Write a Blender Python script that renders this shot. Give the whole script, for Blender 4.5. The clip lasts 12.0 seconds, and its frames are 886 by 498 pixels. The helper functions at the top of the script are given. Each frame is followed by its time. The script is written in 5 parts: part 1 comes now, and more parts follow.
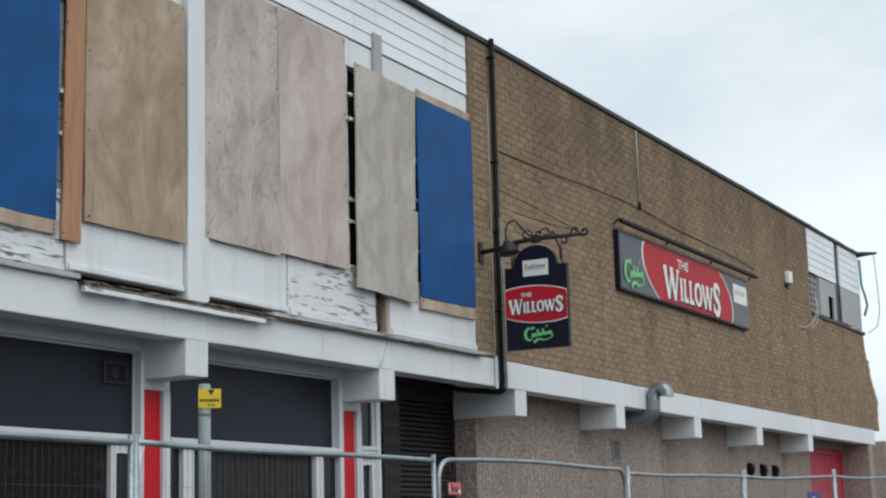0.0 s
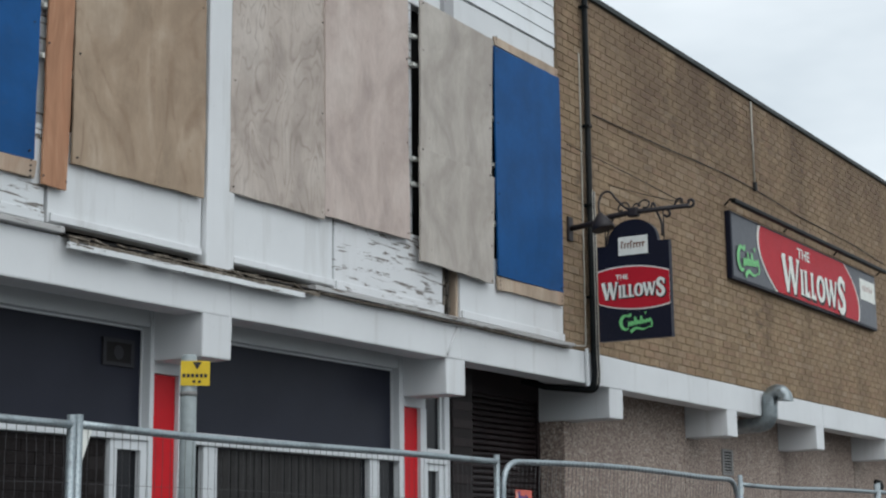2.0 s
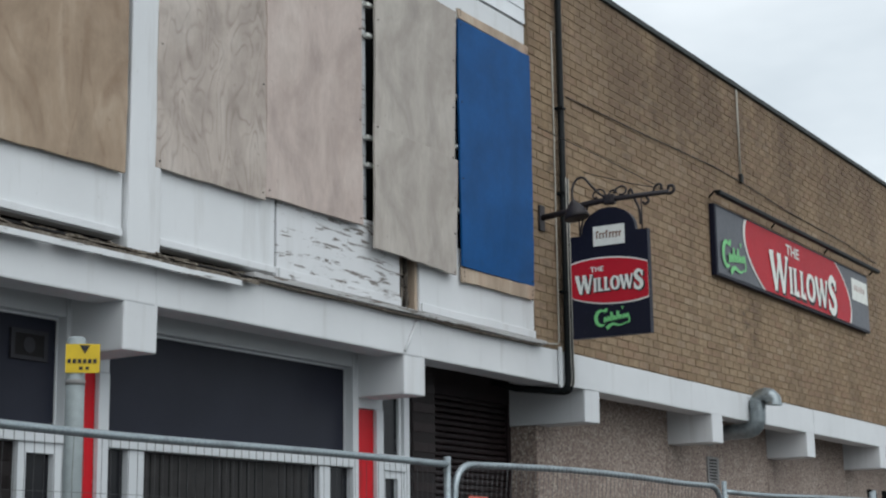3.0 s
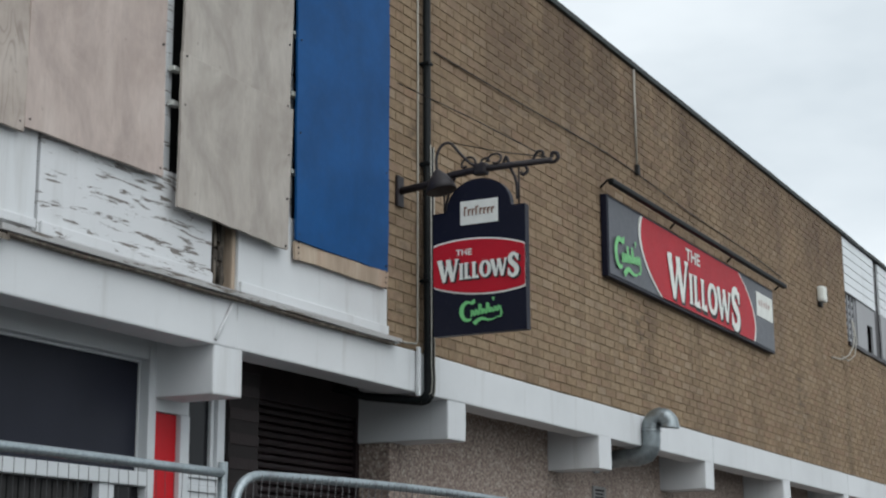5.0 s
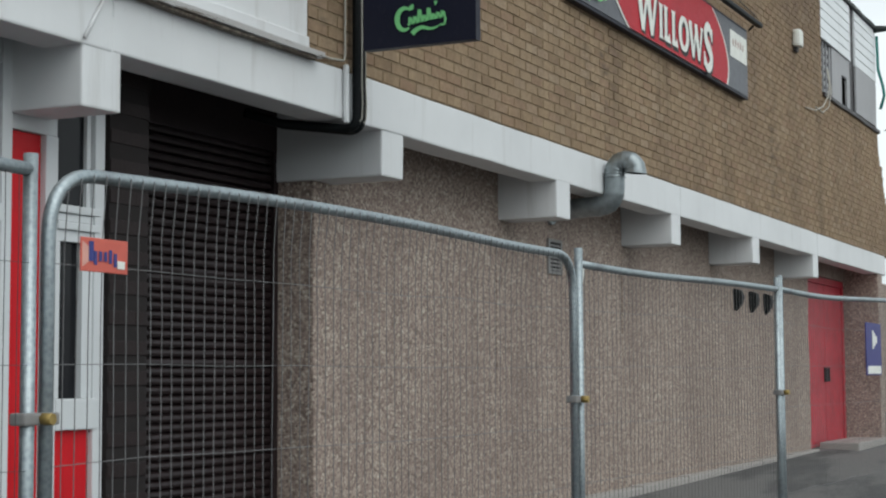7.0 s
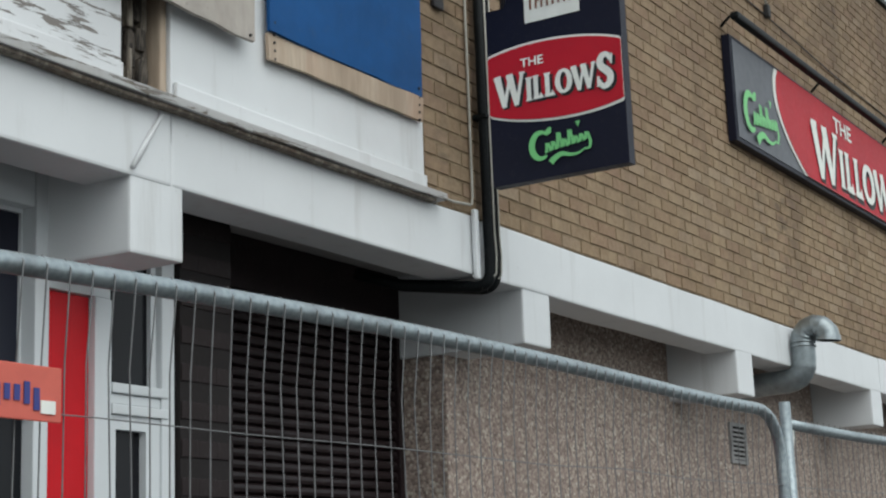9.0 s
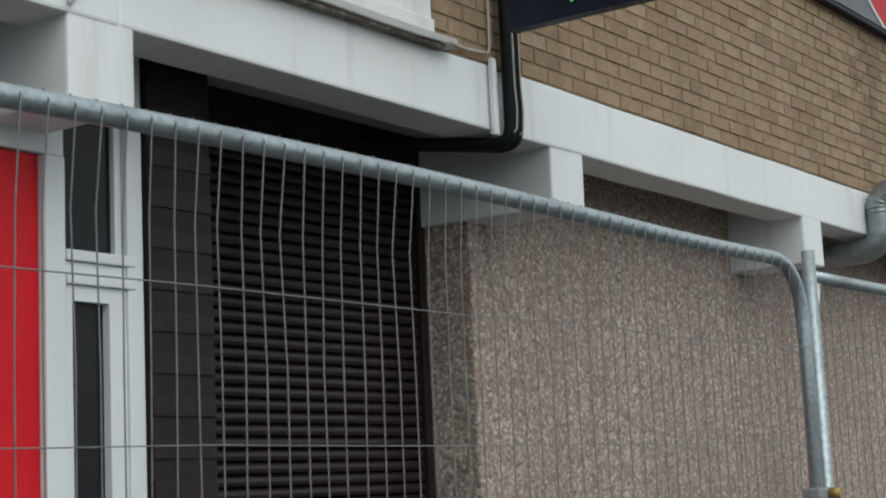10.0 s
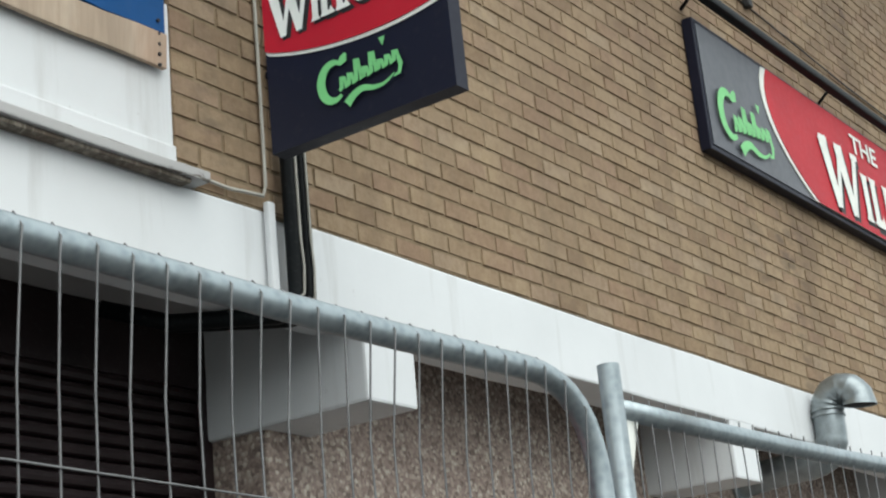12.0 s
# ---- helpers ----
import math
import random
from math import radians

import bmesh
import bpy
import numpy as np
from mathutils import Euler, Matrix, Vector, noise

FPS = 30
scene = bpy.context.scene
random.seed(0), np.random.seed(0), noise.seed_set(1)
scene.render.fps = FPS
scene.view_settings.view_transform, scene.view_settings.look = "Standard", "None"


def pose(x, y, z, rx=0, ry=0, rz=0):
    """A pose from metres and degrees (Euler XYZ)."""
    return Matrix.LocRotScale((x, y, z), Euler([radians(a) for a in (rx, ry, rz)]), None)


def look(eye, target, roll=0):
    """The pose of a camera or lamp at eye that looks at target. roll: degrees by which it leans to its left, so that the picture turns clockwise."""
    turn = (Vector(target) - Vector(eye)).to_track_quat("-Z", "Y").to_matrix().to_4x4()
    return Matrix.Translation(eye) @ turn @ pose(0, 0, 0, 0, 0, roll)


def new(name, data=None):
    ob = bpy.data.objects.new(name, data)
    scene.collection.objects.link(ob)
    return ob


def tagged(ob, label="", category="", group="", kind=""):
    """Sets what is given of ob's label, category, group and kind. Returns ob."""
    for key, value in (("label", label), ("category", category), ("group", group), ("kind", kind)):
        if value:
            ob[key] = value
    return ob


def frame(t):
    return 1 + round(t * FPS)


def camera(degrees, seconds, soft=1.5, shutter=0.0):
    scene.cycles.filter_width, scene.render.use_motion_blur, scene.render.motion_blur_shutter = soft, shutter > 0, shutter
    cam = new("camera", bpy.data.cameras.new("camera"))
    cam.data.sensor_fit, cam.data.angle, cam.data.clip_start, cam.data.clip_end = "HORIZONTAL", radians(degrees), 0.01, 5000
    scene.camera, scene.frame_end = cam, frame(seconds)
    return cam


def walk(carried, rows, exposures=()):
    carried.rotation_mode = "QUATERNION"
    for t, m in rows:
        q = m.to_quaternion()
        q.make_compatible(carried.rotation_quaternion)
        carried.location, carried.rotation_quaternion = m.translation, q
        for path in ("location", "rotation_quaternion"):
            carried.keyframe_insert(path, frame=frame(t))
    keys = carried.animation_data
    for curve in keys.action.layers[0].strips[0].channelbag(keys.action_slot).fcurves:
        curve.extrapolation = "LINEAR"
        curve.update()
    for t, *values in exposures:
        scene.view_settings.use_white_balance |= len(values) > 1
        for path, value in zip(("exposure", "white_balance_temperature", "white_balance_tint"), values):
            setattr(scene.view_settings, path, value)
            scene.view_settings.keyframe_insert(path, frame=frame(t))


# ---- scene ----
cam = camera(30.5, 12.0, soft=2.2)
PATH = [
    (0, (-15.875, -7.341, 1.308), (-14.13, -6.428, 1.657), -1.6),
    (0.5, (-15.342, -7.164, 1.317), (-13.616, -6.219, 1.675), -1.1),
    (1, (-14.78, -6.912, 1.32), (-13.074, -5.935, 1.685), -0.8),
    (1.5, (-14.279, -6.705, 1.322), (-12.592, -5.696, 1.69), -0.6),
    (2, (-13.784, -6.51, 1.317), (-12.11, -5.482, 1.689), -0.6),
    (2.5, (-13.373, -6.401, 1.312), (-11.707, -5.362, 1.691), -0.5),
    (3, (-12.769, -6.153, 1.317), (-11.091, -5.138, 1.706), -0.8),
    (5, (-10.555, -5.283, 1.368), (-8.821, -4.385, 1.801), -0.3),
    (5.5, (-10.097, -5.088, 1.371), (-8.35, -4.214, 1.8), 0.1),
    (6, (-9.663, -4.882, 1.373), (-7.9, -4.024, 1.767), 0.5),
    (6.5, (-9.181, -4.646, 1.374), (-7.4, -3.794, 1.694), 0.4),
    (7, (-8.896, -4.526, 1.333), (-7.098, -3.665, 1.491), -0.3),
    (7.1, (-8.75, -4.466, 1.341), (-6.952, -3.603, 1.486), -0.5),
    (7.3, (-8.65, -4.431, 1.339), (-6.857, -3.559, 1.49), -0.8),
    (7.5, (-8.447, -4.35, 1.333), (-6.667, -3.468, 1.541), -1.6),
    (7.7, (-8.243, -4.22, 1.332), (-6.475, -3.337, 1.643), -2.0),
    (9.5, (-6.956, -3.782, 1.296), (-5.306, -2.729, 1.709), -3.1),
    (10, (-6.495, -3.74, 1.278), (-4.877, -2.603, 1.579), -2.7),
    (10.5, (-5.972, -3.565, 1.254), (-4.388, -2.38, 1.55), -4.1),
    (11, (-5.47, -3.468, 1.257), (-3.931, -2.255, 1.657), -4.9),
    (11.5, (-4.985, -3.339, 1.286), (-3.444, -2.169, 1.794), -5.3),
    (12, (-4.578, -3.228, 1.289), (-2.999, -2.172, 1.915), -5.8),
]
EXPOSURES = [(0.0, 0.18, 6250, 8), (3.0, 0.12, 6250, 8), (5.5, 0.1, 6300, 8), (6.5, 0.08, 6350, 7), (7.0, 0.19, 6400, 6), (7.5, 0.25, 6400, 6), (9.5, 0.36, 6400, 6), (10.0, 0.3, 6450, 5), (10.5, 0.5, 6500, 5), (11.0, 0.68, 6500, 5), (11.5, 0.82, 6500, 5), (12.0, 0.8, 6500, 5)]
walk(cam, [(t, look(eye, target, roll)) for t, eye, target, roll in PATH], EXPOSURES)

# ---------- daylight: overcast ----------
world = bpy.data.worlds.new("world")
scene.world = world
world.use_nodes = True
wn = world.node_tree
wn.nodes.clear()
w_out = wn.nodes.new("ShaderNodeOutputWorld")
w_bg = wn.nodes.new("ShaderNodeBackground")
w_sky = wn.nodes.new("ShaderNodeTexSky")
w_sky.sky_type = "NISHITA"
w_sky.sun_disc = False
w_sky.sun_elevation = radians(48)
w_sky.sun_rotation = radians(205)
w_co = wn.nodes.new("ShaderNodeTexCoord")
w_map = wn.nodes.new("ShaderNodeMapping")
w_map.inputs["Scale"].default_value = (1.0, 1.0, 2.6)
w_cloud = wn.nodes.new("ShaderNodeTexNoise")
w_cloud.inputs["Scale"].default_value = 2.3
w_cloud.inputs["Detail"].default_value = 5
w_cloud.inputs["Roughness"].default_value = 0.55
w_ramp = wn.nodes.new("ShaderNodeValToRGB")
w_ramp.color_ramp.elements[0].position = 0.34
w_ramp.color_ramp.elements[0].color = (5.55, 6.05, 6.4, 1)
w_ramp.color_ramp.elements[1].position = 0.62
w_ramp.color_ramp.elements[1].color = (8.1, 8.45, 8.65, 1)
w_mix = wn.nodes.new("ShaderNodeMix")
w_mix.data_type = "RGBA"
w_mix.inputs[0].default_value = 0.93
wn.links.new(w_co.outputs["Generated"], w_map.inputs["Vector"])
wn.links.new(w_map.outputs["Vector"], w_cloud.inputs["Vector"])
wn.links.new(w_cloud.outputs["Fac"], w_ramp.inputs["Fac"])
wn.links.new(w_sky.outputs["Color"], w_mix.inputs["A"])
wn.links.new(w_ramp.outputs["Color"], w_mix.inputs["B"])
wn.links.new(w_mix.outputs["Result"], w_bg.inputs["Color"])
w_bg.inputs["Strength"].default_value = 0.108
wn.links.new(w_bg.outputs["Background"], w_out.inputs["Surface"])

sun_data = bpy.data.lights.new("sun", "SUN")
sun_data.energy = 1.3
sun_data.angle = radians(65)
sun_data.color = (1.0, 0.985, 0.96)
sun = new("sun", sun_data)
sun.matrix_world = look((-9, -20, 24), (0, 0, 2))


# ---------- small builders ----------
def box(bm, x0, y0, z0, x1, y1, z1):
    vs = [bm.verts.new((x, y, z)) for z in (z0, z1) for y in (y0, y1) for x in (x0, x1)]
    for a, b, c, d in ((0, 2, 3, 1), (4, 5, 7, 6), (0, 1, 5, 4), (2, 6, 7, 3), (0, 4, 6, 2), (1, 3, 7, 5)):
        bm.faces.new((vs[a], vs[b], vs[c], vs[d]))
    return vs


def boxes(*sizes):
    bm = bmesh.new()
    for s in sizes:
        box(bm, *s)
    return bm


def soft_box(x0, y0, z0, x1, y1, z1, r=0.008):
    bm = boxes((x0, y0, z0, x1, y1, z1))
    bmesh.ops.bevel(bm, geom=bm.edges[:], offset=r, segments=2, affect="EDGES", profile=0.6)
    return bm


def worn_box(x0, y0, z0, x1, y1, z1, r=0.012, cell=0.35, amount=0.006, seed=0.0):
    """A bevelled block with slightly uneven faces."""
    bm = boxes((x0, y0, z0, x1, y1, z1))
    for axis, (a, b) in enumerate(((x0, x1), (y0, y1), (z0, z1))):
        count = int((b - a) / cell)
        for i in range(1, count + 1):
            co, no = [0, 0, 0], [0, 0, 0]
            co[axis], no[axis] = a + (b - a) * i / (count + 1), 1
            bmesh.ops.bisect_plane(bm, geom=bm.verts[:] + bm.edges[:] + bm.faces[:], plane_co=co, plane_no=no)
    sharp = [e for e in bm.edges if len(e.link_faces) == 2 and e.calc_face_angle(0) > 1]
    bmesh.ops.bevel(bm, geom=sharp, offset=r, segments=2, affect="EDGES", profile=0.6)
    for v in bm.verts:
        v.co += noise.noise_vector(v.co * 2.3 + Vector((seed, 0, 0))) * amount
    return bm


def tube(bm, points, radius, sides=10, caps=True):
    """A round bar along the points; radius may be a list."""
    points = [Vector(p) for p in points]
    radii = radius if isinstance(radius, (list, tuple)) else [radius] * len(points)
    rings, side = [], None
    for i, p in enumerate(points):
        ahead = (points[min(i + 1, len(points) - 1)] - points[max(i - 1, 0)]).normalized()
        if side is None:
            side = ahead.orthogonal().normalized()
        side = (side - ahead * side.dot(ahead)).normalized()
        up = ahead.cross(side)
        rings.append([bm.verts.new(p + (side * math.cos(k) + up * math.sin(k)) * radii[i])
                      for k in (2 * math.pi * n / sides for n in range(sides))])
    for a, b in zip(rings, rings[1:]):
        for n in range(sides):
            f = bm.faces.new((a[n], a[(n + 1) % sides], b[(n + 1) % sides], b[n]))
            f.smooth = True
    if caps:
        bm.faces.new(rings[0][::-1])
        bm.faces.new(rings[-1])
    return bm


def bar(points, radius, sides=10, caps=True):
    return tube(bmesh.new(), points, radius, sides, caps)


def bend(a, corner, b, r, n=6):
    """The points of a rounded corner between two straight runs."""
    a, corner, b = Vector(a), Vector(corner), Vector(b)
    p, q = corner + (a - corner).normalized() * r, corner + (b - corner).normalized() * r
    return [p.lerp(corner, i / n).lerp(corner.lerp(q, i / n), i / n) for i in range(n + 1)]


def plate(outline, m, depth):
    """A flat plate from an outline in its own u, v, laid by the pose m, of that depth behind its face."""
    bm = bmesh.new()
    front = [bm.verts.new(m @ Vector((u, v, 0))) for u, v in outline]
    back = [bm.verts.new(m @ Vector((u, v, -depth))) for u, v in outline]
    bm.faces.new(front)
    bm.faces.new(back[::-1])
    for i in range(len(front)):
        j = (i + 1) % len(front)
        bm.faces.new((front[i], back[i], back[j], front[j]))
    return bm


def finish(name, bm, material):
    bmesh.ops.recalc_face_normals(bm, faces=bm.faces[:])
    me = bpy.data.meshes.new(name)
    bm.to_mesh(me)
    bm.free()
    me.materials.append(material)
    return new(name, me)


def thing(name, label, category, at=(0, 0, 0), group="", kind=""):
    ob = new(name)
    ob.location = at
    ob.empty_display_size = 0.1
    return tagged(ob, label, category, group, kind)


def part(name, bm, material, parent, label=""):
    ob = finish(name, bm, material)
    ob.parent = parent
    up, shift = parent, Vector((0, 0, 0))
    while up is not None:
        shift += up.location
        up = up.parent
    ob.data.transform(Matrix.Translation(-shift))
    return tagged(ob, label)


def solo(name, bm, material, label, category, group="", kind=""):
    return tagged(finish(name, bm, material), label, category, group, kind)


def lettering(body, m, width, height, depth=0.004, weight=0.0):
    """Letters as a mesh of that width and height, centred on the pose m."""
    cu = bpy.data.curves.new("letters", "FONT")
    cu.body, cu.size, cu.extrude, cu.offset, cu.resolution_u = body, 1.0, 0.0, weight, 4
    ob = new("letters", cu)
    me = bpy.data.meshes.new_from_object(ob.evaluated_get(bpy.context.evaluated_depsgraph_get()))
    bpy.data.objects.remove(ob)
    bpy.data.curves.remove(cu)
    bm = bmesh.new()
    bm.from_mesh(me)
    bpy.data.meshes.remove(me)
    us, vs = [v.co.x for v in bm.verts], [v.co.y for v in bm.verts]
    lay = Matrix.Diagonal((width / (max(us) - min(us)), height / (max(vs) - min(vs)), 1, 1)) @ Matrix.Translation((-(max(us) + min(us)) / 2, -(max(vs) + min(vs)) / 2, 0))
    bm.transform(m @ lay)
    return bm


# ---------- materials ----------
class Look:
    """A node material built up step by step."""

    def __init__(self, name, rough=0.7, metal=0.0, spec=0.4):
        self.mat = bpy.data.materials.new(name)
        self.mat.use_nodes = True
        self.nt = self.mat.node_tree
        self.bsdf = self.nt.nodes["Principled BSDF"]
        self.bsdf.inputs["Roughness"].default_value = rough
        self.bsdf.inputs["Metallic"].default_value = metal
        self.bsdf.inputs["Specular IOR Level"].default_value = spec
        self.co = self.nt.nodes.new("ShaderNodeTexCoord")
        self.color = None

    def node(self, kind, **values):
        n = self.nt.nodes.new(kind)
        for k, v in values.items():
            n.inputs[k.replace("_", " ")].default_value = v
        return n

    def link(self, a, b):
        self.nt.links.new(a, b)

    def mapped(self, scale=(1, 1, 1), turn=(0, 0, 0)):
        n = self.node("ShaderNodeMapping", Scale=scale, Rotation=turn)
        self.link(self.co.outputs["Object"], n.inputs["Vector"])
        return n.outputs["Vector"]

    def noise(self, scale, detail=4, rough=0.55, stretch=(1, 1, 1), distort=0.0):
        n = self.node("ShaderNodeTexNoise", Scale=scale, Detail=detail, Roughness=rough, Distortion=distort)
        self.link(self.mapped(stretch), n.inputs["Vector"])
        return n.outputs["Fac"]

    def ramp(self, fac, stops):
        n = self.nt.nodes.new("ShaderNodeValToRGB")
        els = n.color_ramp.elements
        while len(els) < len(stops):
            els.new(0.5)
        for e, (p, c) in zip(els, stops):
            e.position = p
            e.color = (*c, 1) if len(c) == 3 else c
        self.link(fac, n.inputs["Fac"])
        return n.outputs["Color"]

    def grey(self, fac, lo, hi, a=0.0, b=1.0):
        return self.ramp(fac, [(lo, (a, a, a)), (hi, (b, b, b))])

    def blend(self, fac, a, b, mode="MIX"):
        n = self.nt.nodes.new("ShaderNodeMix")
        n.data_type, n.blend_type = "RGBA", mode
        for sock, v in ((n.inputs[0], fac), (n.inputs["A"], a), (n.inputs["B"], b)):
            if isinstance(v, (int, float)):
                sock.default_value = v
            elif isinstance(v, tuple):
                sock.default_value = (*v, 1)
            else:
                self.link(v, sock)
        return n.outputs["Result"]

    def base(self, color):
        if isinstance(color, tuple):
            self.bsdf.inputs["Base Color"].default_value = (*color, 1)
        else:
            self.link(color, self.bsdf.inputs["Base Color"])
        return self

    def rough(self, fac, a, b):
        n = self.nt.nodes.new("ShaderNodeMapRange")
        n.inputs["To Min"].default_value, n.inputs["To Max"].default_value = a, b
        self.link(fac, n.inputs["Value"])
        self.link(n.outputs["Result"], self.bsdf.inputs["Roughness"])
        return self

    def bump(self, height, strength=0.4, distance=0.004):
        n = self.node("ShaderNodeBump", Strength=strength, Distance=distance)
        self.link(height, n.inputs["Height"])
        old = self.bsdf.inputs["Normal"].links
        if old:
            self.link(old[0].from_socket, n.inputs["Normal"])
        self.link(n.outputs["Normal"], self.bsdf.inputs["Normal"])
        return self


def painted(name, color, dirt=(0.30, 0.28, 0.25), amount=0.5, rough=0.55, streak=True, peel=0.0, under=(0.16, 0.14, 0.12)):
    k = Look(name, rough)
    big = k.noise(0.9, 5, 0.6)
    fine = k.noise(38, 4, 0.6)
    c = k.blend(k.grey(big, 0.35, 0.75), color, tuple(v * 0.88 for v in color))
    if streak:
        run = k.noise(5.5, 6, 0.65, (1, 1, 0.10))
        c = k.blend(k.grey(run, 0.56, 0.80, 0.0, amount), c, dirt)
    spots = k.noise(17, 5, 0.7)
    c = k.blend(k.grey(spots, 0.66, 0.76, 0.0, amount), c, dirt)
    if peel:
        flakes = k.noise(6.0, 8, 0.72, (0.6, 1, 5.2), 0.4)
        mask = k.grey(flakes, 0.585 - 0.1 * peel, 0.60 - 0.1 * peel)
        c = k.blend(mask, c, under)
        k.bump(mask, 0.6, -0.003)
    k.base(c)
    k.rough(fine, rough - 0.12, rough + 0.18)
    k.bump(fine, 0.25, 0.002)
    return k.mat


def sheet_wood(name, a, b, knots=True, scale=1.0, weather=(0.30, 0.27, 0.24)):
    """Plywood: long figure along the sheet, darker weather stains."""
    k = Look(name, 0.8, spec=0.2)
    wave = k.noise(3.2 * scale, 5, 0.6, (1, 1, 0.22), 1.6)
    grain = k.noise(60, 4, 0.6, (1, 1, 0.06))
    c = k.ramp(wave, [(0.30, tuple(v * 0.80 for v in a)), (0.48, a), (0.62, b), (0.75, tuple(v * 0.86 for v in b))])
    c = k.blend(k.grey(grain, 0.35, 0.7, 0.0, 0.35), c, tuple(v * 0.6 for v in a))
    stain = k.noise(1.4, 5, 0.62, (1.5, 1, 0.5))
    c = k.blend(k.grey(stain, 0.48, 0.74, 0.0, 0.55), c, weather)
    patch = k.noise(2.6, 4, 0.6, (1.2, 1, 0.7), 0.8)
    c = k.blend(k.grey(patch, 0.50, 0.70, 0.0, 0.40), c, (a[0] * 1.02, a[1] * 0.80, a[2] * 0.72))
    if knots:
        knot = k.node("ShaderNodeTexVoronoi", Scale=2.2)
        k.link(k.mapped((1.6, 1, 0.8)), knot.inputs["Vector"])
        c = k.blend(k.grey(knot.outputs["Distance"], 0.03, 0.09, 0.7, 0.0), c, tuple(v * 0.35 for v in a))
    k.base(c)
    k.bump(grain, 0.3, 0.002)
    return k.mat


def contour_board(name, a, b, dark, lines=0.5, rings=15.0, grain=1.5):
    """Rotary-cut plywood: nested contour figure, stains and a fine grain."""
    k = Look(name, 0.82, spec=0.2)
    field = k.noise(grain, 2, 0.45, (1.1, 1, 0.5), 0.5)
    turns = k.nt.nodes.new("ShaderNodeMath")
    turns.operation = "MULTIPLY"
    turns.inputs[1].default_value = rings
    k.link(field, turns.inputs[0])
    ring = k.nt.nodes.new("ShaderNodeMath")
    ring.operation = "FRACT"
    k.link(turns.outputs[0], ring.inputs[0])
    tone = k.noise(2.4, 5, 0.62, (1, 1, 0.6), 0.6)
    c = k.ramp(tone, [(0.32, tuple(v * 0.74 for v in a)), (0.5, a), (0.66, tuple(v * 1.04 for v in b))])
    veil = k.noise(5.5, 4, 0.6)
    line = k.ramp(ring.outputs[0], [(0.0, (lines, lines, lines)), (0.16, (0.10, 0.10, 0.10)), (0.80, (0, 0, 0)), (1.0, (lines, lines, lines))])
    c = k.blend(k.blend(1.0, line, k.grey(veil, 0.36, 0.60), "MULTIPLY"), c, dark)
    stain = k.noise(1.1, 6, 0.65)
    c = k.blend(k.grey(stain, 0.47, 0.70, 0.0, 0.50), c, tuple(v * 0.80 for v in dark))
    spots = k.noise(13, 4, 0.7)
    c = k.blend(k.grey(spots, 0.66, 0.76, 0.0, 0.5), c, tuple(v * 0.6 for v in dark))
    fine = k.noise(45, 4, 0.6, (1, 1, 0.25))
    c = k.blend(k.grey(fine, 0.4, 0.7, 0.0, 0.22), c, tuple(v * 0.65 for v in a))
    k.base(c)
    k.bump(fine, 0.3, 0.002)
    return k.mat


